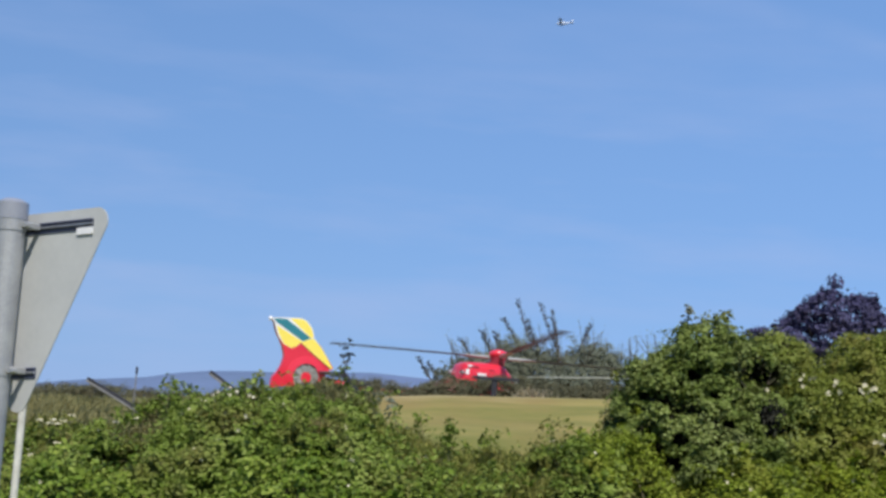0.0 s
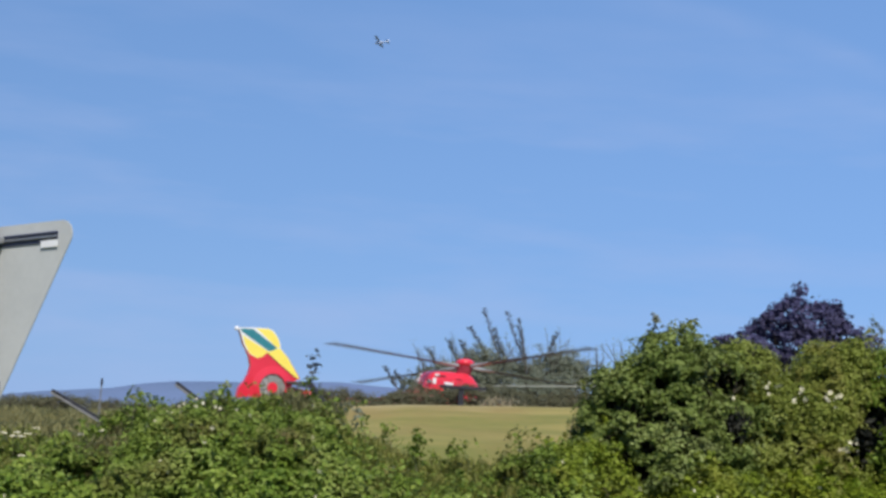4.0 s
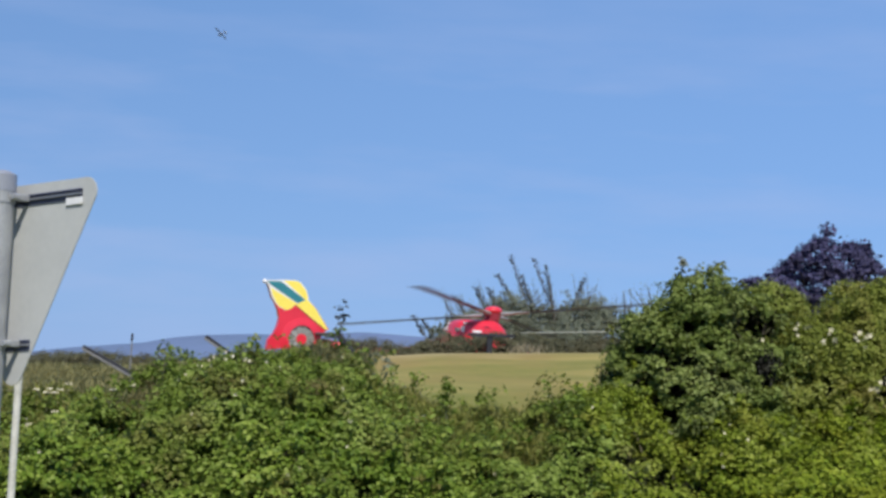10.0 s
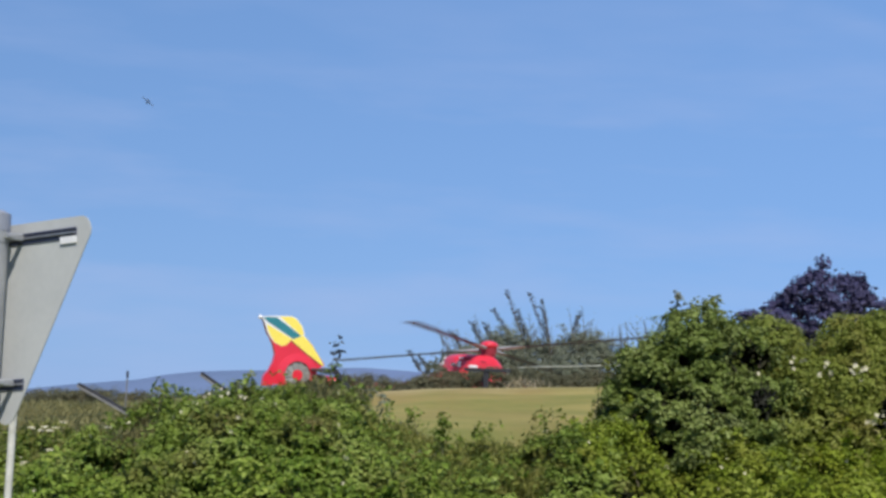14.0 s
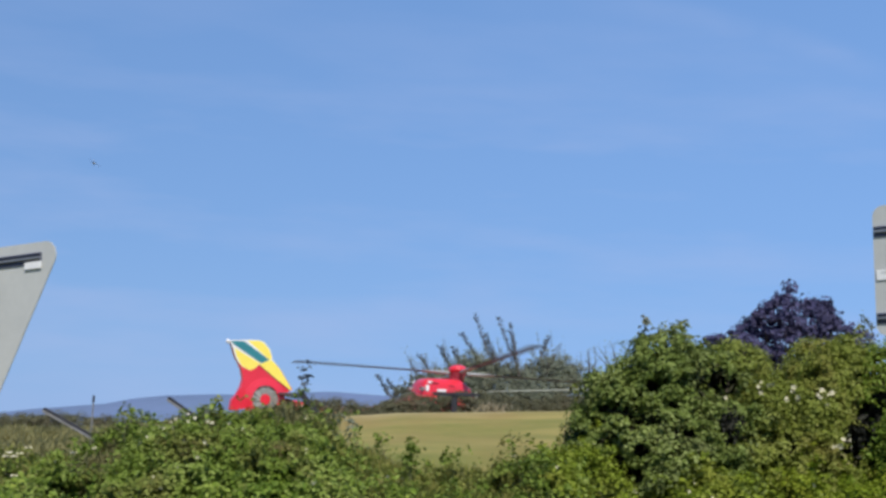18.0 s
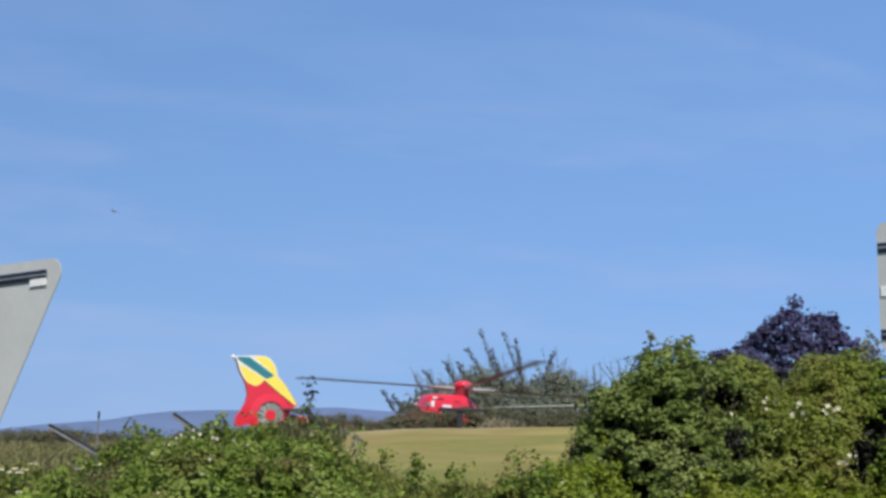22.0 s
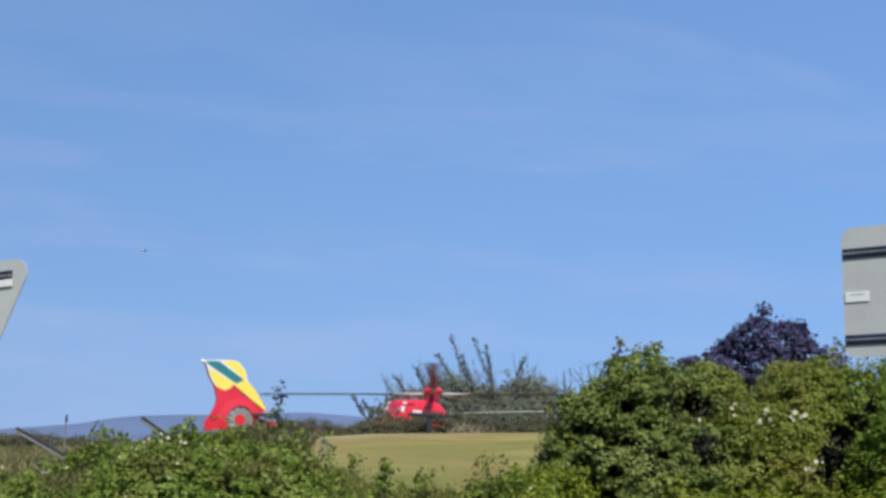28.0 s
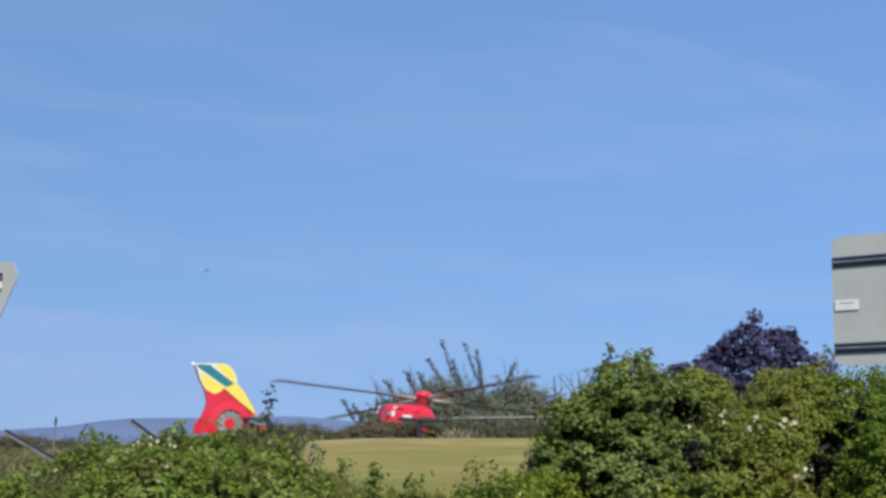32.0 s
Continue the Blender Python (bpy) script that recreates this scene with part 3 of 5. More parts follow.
def bank(name, x0, x1, clumps, mat, label, seed, front=9.9, deep=2.2, scale=1.0, leaf=0.044, flowers=0, petal=None, per=38, thinning=1.0):
    """A stretch of tangled hedge: a sloping leafy face that rolls back over the top."""
    rng = np.random.default_rng(seed)
    base = empty(name, Matrix.Translation(((x0 + x1) / 2, 11.6, ground_z((x0 + x1) / 2, 11.6))), label, "bush", "hedge shrubs")
    o = np.array(base.matrix_basis.translation)
    n = int(clumps * 0.66)
    x = x0 + (x1 - x0) * rng.random(n) ** thinning
    s = rng.beta(1.25, 1.0, n) * 1.35
    h = np.array([top_height(TOPS, a) for a in x]) * scale
    lump = np.array([noise.noise((a * 1.7, b * 2.9, seed)) * 0.6 + noise.noise((a * 3.9, b * 6.2, seed + 9)) * 0.6 for a, b in zip(x, s)])
    swell = np.array([noise.noise((a * 0.95, b * 1.5, seed + 50)) for a, b in zip(x, s)])
    ang = s * math.pi / 2
    deeper = rng.random(n) < 0.14
    out = np.where(deeper, -rng.uniform(0.15, 0.4, n), lump * 0.40 + swell * 0.30 - 0.02)
    pits = np.array([noise.noise((a * 1.9, b * 4.0, seed + 31)) + 0.6 * noise.noise((a * 4.2, b * 8.6, seed + 37)) for a, b in zip(x, s)])
    out = np.where(pits < -0.24, out - 0.45, out)
    ny, nz = -np.cos(ang), np.sin(ang)
    y = front + deep * (1 - np.cos(ang)) + ny * out
    z = h * np.sin(ang) + nz * out * 0.7 - 0.03
    p = np.stack([x, y, np.maximum(z, 0.04)], 1)
    d = np.stack([np.zeros(n), ny, nz], 1)
    leafy = (pits > -0.25) | (rng.random(n) < 0.16)
    q, dd = tufts(p[leafy], d[leafy], per, 0.085, rng)
    leaves_mesh("foliage", q - o, dd, leaf * 0.92, mat, base, rng, spread=0.5)
    # dark twigs behind the leaves carry painted shade
    w = rng.choice(n, 5000)
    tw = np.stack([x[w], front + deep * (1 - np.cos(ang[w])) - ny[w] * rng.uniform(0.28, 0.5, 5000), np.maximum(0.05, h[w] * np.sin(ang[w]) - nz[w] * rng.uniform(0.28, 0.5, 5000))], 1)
    leaves_mesh("twig_mass", tw - o, d[w], 0.30, TWIG_SHADE, base, rng, slim=0.13)
    # arching sprays that break the outline
    sprays, aims = [], []
    for i in rng.choice(np.where((s > 0.3) & (s < 1.15) & leafy)[0], int((x1 - x0) * 26)):
        c, lean = p[i] + d[i] * 0.05, rng.normal() * 0.7
        ln = rng.uniform(0.12, 0.34)
        for k in range(9):
            f = k / 8
            q0 = c + np.array((lean * f * ln, ny[i] * f * ln * 0.5, (nz[i] * f - 0.45 * f * f) * ln * 1.2))
            for _ in range(3):
                sprays.append(q0 + rng.normal(size=3) * 0.018)
                aims.append((lean * 0.5, ny[i] * 0.8, 0.6))
    leaves_mesh("spray", np.array(sprays) - o, np.array(aims), leaf * 1.15, mat, base, rng, spread=0.9)
    tips = [Vector(v) - Vector(o) for v in p[rng.choice(n, 60)]]
    bm = bmesh.new()
    for t in tips:
        foot = Vector((t.x * 0.85 + rng.normal() * 0.1, rng.normal() * 0.25, -0.05))
        mid = foot.lerp(t, 0.55) + Vector((0, 0, 0.15))
        add_tube(bm, foot, mid, 0.012, 0.009, 5, False)
        add_tube(bm, mid, t, 0.009, 0.004, 5, False)
    tagged(part("stem_tangle", bm, STEM, base), kind="stuff")
    if flowers:
        mesh = None
        idx = rng.choice(np.where((s > 0.25) & (s < 0.92) & (out > -0.02) & leafy)[0], flowers, replace=False)
        for i in idx:
            c = p[i] + d[i] * 0.11 - o
            r = rng.uniform(0.55, 1.2)
            m = Matrix.Translation(c) @ Euler((rng.normal() * 0.5 + 0.4, rng.normal() * 0.5, rng.normal() * 0.5)).to_matrix().to_4x4() @ Matrix.Scale(r, 4)
            if mesh is None:
                fl = part("blossom", blossom_bm(0.015), petal, base, "small pale open rose blossom")
                mesh = fl.data
            else:
                fl = new("blossom", mesh)
                fl.parent = base
            fl.matrix_basis = m
    return base


bank("bramble_bush", -6.0, -2.5, 2600, L_BRAMBLE, "low green bramble tangle with pale blossoms beside the road", 11, flowers=44, petal=PETAL)
bank("bramble_bush", -2.8, -0.55, 3000, L_BRAMBLE, "dense green bramble hump with scattered pale rose blossoms", 12, flowers=46, petal=PINK)
bank("bramble_bush", -0.8, 1.5, 2600, L_BRAMBLE, "low green bramble tangle below the grass field", 13, flowers=6, petal=PETAL)
bank("bramble_bush", -0.75, 0.95, 420, L_BRAMBLE, "sparse bramble sprays thinning out into dry grass", 18, scale=1.03, per=26, leaf=0.04, flowers=8, petal=PETAL)
bank("bramble_bush", 1.2, 3.4, 2300, L_ELDER, "green bramble growth at the foot of a hawthorn", 14, flowers=14, petal=PETAL)
bank("bramble_bush", 3.1, 5.8, 2300, L_LUSH, "yellow green bramble growth with cream blossoms", 15, flowers=26, petal=PETAL)
bank("nettle_patch", -3.3, 0.4, 2000, L_GRASSY, "fresh yellow green nettles below the brambles", 16, front=9.7, deep=1.3, scale=0.72, leaf=0.05)
bank("nettle_patch", 1.9, 5.8, 3600, L_LUSH, "fresh yellow green nettles and grass below the hedge", 17, front=9.75, deep=1.5, scale=0.84, leaf=0.05, thinning=0.55)


def shrub(name, blobs, foot, clumps, mat, label, seed, leaf=0.035, per=54, clump_r=0.085, gaps=(), category="bush", rough=0.13, stem_r=0.02, inner=0.3, twigs=3000, hollows=4.2, thin=0.80, stems=45):
    rng = np.random.default_rng(seed)
    base = empty(name, Matrix.Translation(foot), label, category)
    q, d, p = scatter_blobs(blobs, int(clumps * thin), per, clump_r, rng, rough, inner, gaps, hollows)
    o = np.array(foot)
    leaves_mesh("foliage", q - o, d, leaf, mat, base, rng)
    if twigs:
        cs, rs = np.array([b[0] for b in blobs]), np.array([b[1] for b in blobs])
        k = rng.choice(len(blobs), twigs)
        v = rng.normal(size=(twigs, 3))
        v /= np.linalg.norm(v, axis=1)[:, None]
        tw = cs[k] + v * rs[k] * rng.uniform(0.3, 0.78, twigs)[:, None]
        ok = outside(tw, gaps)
        leaves_mesh("twig_mass", tw[ok] - o, v[ok], 0.26, TWIG_SHADE, base, rng, slim=0.14)
    # near-black slips at the back of the hollows, with shade put into their colour
    shade_pts = [(np.array((gx, 12.0, gz)) - (0, 0, 1.6)) * (gy - 0.5 + 0.3 * rng.random()) / 12 + (0, 0, 1.6) + rng.normal(size=3) * gr * 0.62 for gx, gz, gr, gy in gaps[:2] for _ in range(900)]
    if shade_pts:
        leaves_mesh("hollow_fill", np.array(shade_pts) - o, rng.normal(size=(len(shade_pts), 3)), 0.16, HOLLOW_SHADE, base, rng, slim=0.35)
    tips = [Vector(v - o) for v in p[rng.choice(len(p), stems)]]
    tagged(part("stem_tangle", stems_bm((0, 0, -0.05), tips, rng, stem_r), BARK, base), kind="stuff")
    return base, p, d, rng


def bloom(base, spots, r, petal, rng, label):
    mesh = None
    for c in spots:
        m = Matrix.Translation(Vector(c) - base.matrix_basis.translation) @ Euler((rng.normal() * 0.5 + 0.3, rng.normal() * 0.5, rng.normal() * 0.4)).to_matrix().to_4x4() @ Matrix.Scale(rng.uniform(0.75, 1.2), 4)
        if mesh is None:
            fl = part("blossom", blossom_bm(r), petal, base, label)
            mesh = fl.data
        else:
            fl = new("blossom", mesh)
            fl.parent = base
        fl.matrix_basis = m


def build_shrubs():
    # hollow centres are placed to fit the camera's view
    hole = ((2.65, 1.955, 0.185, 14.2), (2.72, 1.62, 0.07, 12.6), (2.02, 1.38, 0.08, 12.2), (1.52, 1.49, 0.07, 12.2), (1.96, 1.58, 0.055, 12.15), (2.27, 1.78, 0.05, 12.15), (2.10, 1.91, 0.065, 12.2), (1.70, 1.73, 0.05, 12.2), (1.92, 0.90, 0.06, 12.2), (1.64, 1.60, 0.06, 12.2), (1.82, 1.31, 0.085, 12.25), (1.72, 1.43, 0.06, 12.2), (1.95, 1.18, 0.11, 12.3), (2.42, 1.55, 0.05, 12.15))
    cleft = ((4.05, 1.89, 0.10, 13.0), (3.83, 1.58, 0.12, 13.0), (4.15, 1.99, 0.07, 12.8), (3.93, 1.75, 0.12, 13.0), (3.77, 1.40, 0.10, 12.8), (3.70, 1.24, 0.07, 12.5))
    b, p, d, rng = shrub("hawthorn_shrub", [((2.14, 12.3, 1.20), (0.66, 0.72, 0.86)), ((2.30, 12.35, 1.86), (0.35, 0.5, 0.52)), ((1.92, 12.25, 1.45), (0.40, 0.5, 0.60)), ((2.38, 12.0, 0.8), (0.66, 0.6, 0.7))],
                         (2.25, 12.3, ground_z(2.25, 12.3)), 2800, L_THORN, "rounded green hawthorn shrub at the field edge", 21, gaps=hole, rough=0.10, leaf=0.040, clump_r=0.075)
    b, p, d, rng = shrub("hawthorn_shrub", [((2.82, 12.7, 1.2), (0.50, 0.6, 0.84)), ((2.65, 13.3, 1.7), (0.5, 0.3, 0.40)), ((2.95, 13.6, 1.78), (0.42, 0.28, 0.42))],
                         (2.85, 12.7, ground_z(2.85, 12.7)), 1300, L_THORN, "smaller green hawthorn shrub with a shaded hollow", 22, gaps=hole, rough=0.12, leaf=0.040)
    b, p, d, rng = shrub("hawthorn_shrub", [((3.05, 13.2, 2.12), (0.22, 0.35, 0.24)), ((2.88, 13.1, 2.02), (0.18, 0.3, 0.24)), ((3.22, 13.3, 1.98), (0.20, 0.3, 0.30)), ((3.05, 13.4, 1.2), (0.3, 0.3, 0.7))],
                         (3.05, 13.3, ground_z(3.05, 13.3)), 700, L_PALE, "yellow green hawthorn crown with sunlight in its pale colour", 28, gaps=hole[:1], rough=0.12, leaf=0.036, hollows=6.0)
    b, p, d, rng = shrub("rose_bush", [((3.35, 12.5, 1.1), (0.62, 0.6, 0.80)), ((3.45, 12.7, 1.5), (0.40, 0.5, 0.56)), ((3.66, 12.7, 1.85), (0.27, 0.4, 0.46)), ((3.90, 12.8, 1.90), (0.24, 0.4, 0.46))],
                         (3.4, 12.6, ground_z(3.4, 12.6)), 2700, L_ROSE, "wild rose bush with clusters of cream flowers", 23, gaps=cleft)
    spots = []
    for cx, cz, k in ((3.03, 1.94, 5), (3.09, 2.00, 4), (3.24, 1.89, 5), (3.30, 1.86, 5), (3.45, 1.92, 5), (3.52, 1.88, 5), (3.53, 1.94, 4), (3.16, 1.90, 2), (3.63, 1.48, 6), (3.70, 1.55, 5), (3.66, 1.50, 6), (2.65, 1.78, 2)):
        for _ in range((k + 1) // 2):
            spots.append((cx + rng.normal() * 0.035, 11.93 + rng.normal() * 0.04, cz + rng.normal() * 0.028))
    bloom(b, spots, 0.021, PETAL, rng, "cream white open rose")
    b, p, d, rng = shrub("elder_bush", [((4.80, 12.3, 1.3), (0.62, 0.7, 1.05)), ((4.40, 12.7, 1.72), (0.44, 0.5, 0.68)), ((5.4, 12.2, 1.3), (0.7, 0.7, 1.05)), ((4.95, 12.8, 1.75), (0.45, 0.5, 0.74))],
                         (4.7, 12.4, ground_z(4.7, 12.4)), 3400, L_GRASSY, "leafy green elder bush beside the road sign", 24, gaps=cleft)
    # thin shoots that stand out of the hedge
    for i, (sx, sy, z0, z1) in enumerate(((-0.39, 12.6, 1.30, 1.55), (-0.14, 12.6, 1.28, 1.52), (0.13, 12.4, 1.18, 1.40), (-0.52, 12.5, 1.36, 1.58), (-2.24, 12.0, 1.38, 1.59), (-2.18, 12.1, 1.36, 1.55), (-1.61, 12.0, 1.50, 1.68), (-1.50, 12.1, 1.50, 1.68), (0.42, 12.3, 1.12, 1.33), (2.07, 12.3, 2.25, 2.56), (2.42, 12.4, 2.25, 2.52), (4.08, 12.8, 2.35, 2.68), (4.18, 12.8, 2.35, 2.70), (1.5, 12.3, 1.75, 1.98))):
        shrub("leafy_shoot", [((sx, sy, (z0 + z1) / 2), (0.035, 0.035, (z1 - z0) / 2))], (sx, sy, ground_z(sx, sy)), 12, L_BRAMBLE if i % 3 else L_GREY, "thin leafy shoot growing out of the hedge", 70 + i, leaf=0.045, per=5, clump_r=0.035, stem_r=0.005, twigs=0, thin=1.0, stems=2)
    # lone tall shoot
    b, p, d, rng = shrub("tall_shoot", [((-0.90, 14, 1.72), (0.05, 0.05, 0.36)), ((-0.90, 14, 1.99), (0.035, 0.035, 0.12))],
                         (-0.92, 14, ground_z(-0.92, 14)), 24, L_SPIRE, "thin leafy shoot standing above the brambles", 25, leaf=0.055, per=6, clump_r=0.045, stem_r=0.006, twigs=0, thin=1.0, stems=6)


build_shrubs()


def build_umbels():
    """Tall wayside plants with flat heads of tiny cream florets."""
    rng = np.random.default_rng(91)
    for x, y, z, heads in ((-3.32, 12.6, 1.14, 3), (-3.22, 12.6, 1.17, 3), (-3.55, 12.6, 1.00, 2), (-3.28, 12.0, 0.92, 2), (-3.05, 12.0, 1.00, 2), (-2.49, 11.9, 1.27, 2), (-2.62, 12.0, 1.19, 1)):
        foot = Vector((x, y, ground_z(x, y)))
        base = empty("hogweed", Matrix.Translation(foot), "tall hogweed with flat cream flower heads in the grass", "wild flower", "hogweed plants")
        fork = Vector((rng.normal() * 0.02, rng.normal() * 0.02, z - foot.z - 0.16))
        part("stalk", add_tube(bmesh.new(), (0, 0, -0.05), fork, 0.007, 0.005, 6), STEM, base)
        for k in range(heads):
            tip = Vector(((k - (heads - 1) / 2) * 0.075 + rng.normal() * 0.012, rng.normal() * 0.03, z - foot.z + rng.normal() * 0.02))
            head = part("flower_head", bmesh.new(), PETAL, base, "flat cream flower head")
            bm = bmesh.new()
            for _ in range(26):
                a, r = rng.uniform(0, 2 * math.pi), 0.030 * math.sqrt(rng.random())
                c = tip + Vector((math.cos(a) * r, math.sin(a) * r, -r * r * 6 + rng.normal() * 0.002))
                bmesh.ops.create_circle(bm, cap_ends=True, segments=5, radius=0.0075, matrix=Matrix.Translation(c) @ Euler((rng.normal() * 0.35 + 0.5, rng.normal() * 0.35, 0)).to_matrix().to_4x4())
            bm.to_mesh(head.data)
            bm.free()
            part("ray", add_tube(bmesh.new(), fork, tip - Vector((0, 0, 0.004)), 0.004, 0.003, 5), STEM, base)


build_umbels()


def build_tall_grass():
    """Seeding grass between the hedge and the mown field: fine short blades heaped in soft swells."""
    rng = np.random.default_rng(81)
    for x0, x1, y0, y1, n, h in ((-0.95, -0.25, 12.6, 14.6, 6000, 0.80), (-0.4, 0.55, 12.6, 14.6, 4500, 0.58), (0.3, 1.9, 12.8, 15.0, 8000, 0.58), (-6.5, -2.2, 12.7, 15.5, 14000, 0.62)):
        x, y = rng.uniform(x0, x1, n), rng.uniform(y0, y1, n)
        z = np.array([ground_z(a, b) for a, b in zip(x, y)])
        tall = h * (0.7 + 0.5 * np.array([noise.noise((a * 1.5, b * 1.5, 4)) for a, b in zip(x, y)]))
        c = np.stack([x, y, z + tall * rng.random(n) ** 0.5 * 0.9], 1)
        ob = leaves_mesh("tall_grass", c, np.array([0, -0.3, 0.9]), 0.15, L_HAY, None, rng, 1.0, 0.75, 0.5, True, 0.09)
        tagged(ob, "tall dry seeding grass behind the hedge", "grass")
    # rough fading grass along the crest, thick to the west
    for x0, x1, y0, y1, n, h in ((-9.0, -2.2, 15.2, 24.0, 30000, 0.34), (-12.0, -4.0, 24.0, 29.0, 16000, 0.14), (-1.35, -0.70, 16.0, 18.3, 7000, 0.86), (-0.8, -0.1, 14.6, 16.5, 5000, 0.50), (-4.5, -0.8, 30.5, 34.0, 9000, 0.22), (-1.2, 6.0, 33.2, 34.6, 9000, 0.14)):
        x, y = rng.uniform(x0, x1, n), rng.uniform(y0, y1, n)
        z = np.array([ground_z(a, b) for a, b in zip(x, y)])
        tall = h * (0.8 + 0.6 * np.array([noise.noise((a * 0.5, b * 0.5, 6)) for a, b in zip(x, y)]))
        c = np.stack([x, y, z + tall * rng.random(n) ** 0.7], 1)
        ob = leaves_mesh("rough_grass", c, np.array([0, -0.3, 0.9]), 0.13, L_DULL, None, rng, 1.0, 0.8, 0.5, True, 0.16)
        tagged(ob, "rough fading grass along the field crest", "grass")
    # thin hay that grows up through the low brambles
    for x0, x1, y0, y1, n, rise, mat in ((-0.62, 0.95, 11.2, 12.8, 9000, 0.08, L_HAY), (-5.5, -2.6, 11.4, 12.7, 9000, 0.06, L_HAY), (-2.6, -0.5, 11.4, 12.6, 12000, 0.06, L_DULL)):
        x, y = rng.uniform(x0, x1, n), rng.uniform(y0, y1, n)
        swell = np.array([noise.noise((a * 2.1, b * 2.1, 8)) for a, b in zip(x, y)])
        top = np.array([top_height(TOPS, a) for a in x]) * (0.80 + 0.20 * np.minimum(1, (y - y0) / 0.9)) + rise + 0.14 * swell
        c = np.stack([x, y, top - 0.30 * rng.random(n) ** 1.6], 1)
        ob = leaves_mesh("tall_grass", c, np.array([0, -0.3, 0.9]), 0.12, mat, None, rng, 1.0, 0.8, 0.5, True, 0.10)
        tagged(ob, "thin fading hay growing through the brambles", "grass")


build_tall_grass()


# ---- scrub, fence and trees beyond the crest ----
def build_scrub():
    for x0, x1, tz, seed in ((-16, -9, 1.12, 31), (-9.3, -5, 1.28, 32), (-5, -1.9, 1.42, 36), (-1.9, 0.2, 1.86, 33), (-0.2, 2.2, 2.07, 34), (1.9, 4.6, 2.20, 37), (4.2, 9, 2.34, 35)):
        rng = np.random.default_rng(seed)
        blobs = []
        x = x0
        while x < x1:
            h = (tz - 0.2) * rng.uniform(0.86, 1.0)
            blobs.append(((x, 35.5 + rng.normal() * 0.3, 0.1 + h * 0.5), (rng.uniform(0.6, 0.95), 0.7, h * 0.60)))
            x += rng.uniform(0.4, 0.65)
        foot = ((x0 + x1) / 2, 35.5, ground_z((x0 + x1) / 2, 35.5))
        shrub("scrub_hedge", blobs, foot, 1500, L_SCRUB, "dull green scrub along the far field edge", seed, leaf=0.042, per=90, clump_r=0.13, stem_r=0.02, twigs=250, hollows=0.0, rough=0.06, thin=1.0)


build_scrub()


def build_tree(name, x, y, top, width, seed, mat, label, spires=4, leaf=0.07, clumps=1900):
    """A small many-stemmed tree with upright shoots above an uneven crown."""
    rng = np.random.default_rng(seed)
    gz = ground_z(x, y)
    base = empty(name, Matrix.Translation((x, y, gz)), label, "tree", "small trees behind the helicopter")
    h = top - gz
    bm = bmesh.new()
    places, outs = [], []
    for k in range(7):
        a = rng.uniform(0, 2 * math.pi)
        lean = rng.uniform(0.15, 0.5) * width
        q0 = Vector((rng.normal() * 0.08, rng.normal() * 0.08, -0.05))
        q1 = Vector((math.cos(a) * lean * 0.5, math.sin(a) * lean * 0.4, h * 0.38))
        q2 = Vector((math.cos(a) * lean, math.sin(a) * lean * 0.7, h * rng.uniform(0.62, 0.82)))
        add_tube(bm, q0, q1, 0.06, 0.045, 6, False)
        add_tube(bm, q1, q2, 0.045, 0.02, 6, False)
        for j in range(6):
            s = q1.lerp(q2, rng.random())
            e = s + Vector((rng.normal() * width * 0.3, rng.normal() * width * 0.25, rng.uniform(0.1, 0.22) * h))
            add_tube(bm, s, e, 0.018, 0.006, 5, False)
            for c in range(5):
                places.append(np.array(s.lerp(e, 0.3 + 0.7 * c / 4)))
                outs.append(np.array((e - s).normalized()))
    shoots = []
    for k in range(spires):
        x0 = rng.uniform(-0.45, 0.45) * width
        s = Vector((x0, rng.normal() * 0.3, h * 0.60))
        e = Vector((x0 - rng.uniform(0.05, 0.42), s.y, h * rng.uniform(0.86, 1.0)))
        add_tube(bm, s, e, 0.018, 0.006, 5, False)
        for c in range(9):
            for _ in range(3):
                shoots.append(np.array(s.lerp(e, 0.15 + 0.85 * c / 8)))
    part("trunk", bm, BARK, base, smooth=True)
    blobs = [((min(0.9, max(-0.9, rng.normal())) * width * 0.28, rng.normal() * 0.35, h * rng.uniform(0.35, 0.66)), (width * rng.uniform(0.28, 0.45), 0.6, h * rng.uniform(0.14, 0.22))) for _ in range(14)]
    q, d, p = scatter_blobs(blobs, int(clumps * 0.5), 46, 0.19, rng, 0.3, 0.4, (), 0.0)
    pl = np.repeat(np.array(places), 5, 0) + rng.normal(size=(len(places) * 5, 3)) * 0.08
    sh = np.repeat(np.array(shoots), 2, 0) + rng.normal(size=(len(shoots) * 2, 3)) * 0.035
    allp = np.concatenate([q, pl, sh])
    allo = np.concatenate([d, np.repeat(np.array(outs), 5, 0), np.tile(np.array([-0.3, 0, 1.2]), (len(sh), 1))])
    leaves_mesh("crown", allp, allo, leaf, mat, base, rng)
    return base


for tx, ty, tt, tw, sd, sp in ((0.9, 51.5, 3.9, 1.5, 41, 5), (2.3, 52.5, 4.7, 1.7, 42, 4), (3.5, 53, 4.7, 1.7, 44, 4), (4.8, 52, 4.75, 1.9, 45, 5), (6.3, 53, 4.65, 2.1, 46, 5), (7.9, 52.5, 4.5, 2.1, 47, 4)):
    build_tree("willow_tree", tx, ty, tt, tw, sd, L_GREY, "grey green bushy willow with upright shoots", sp)


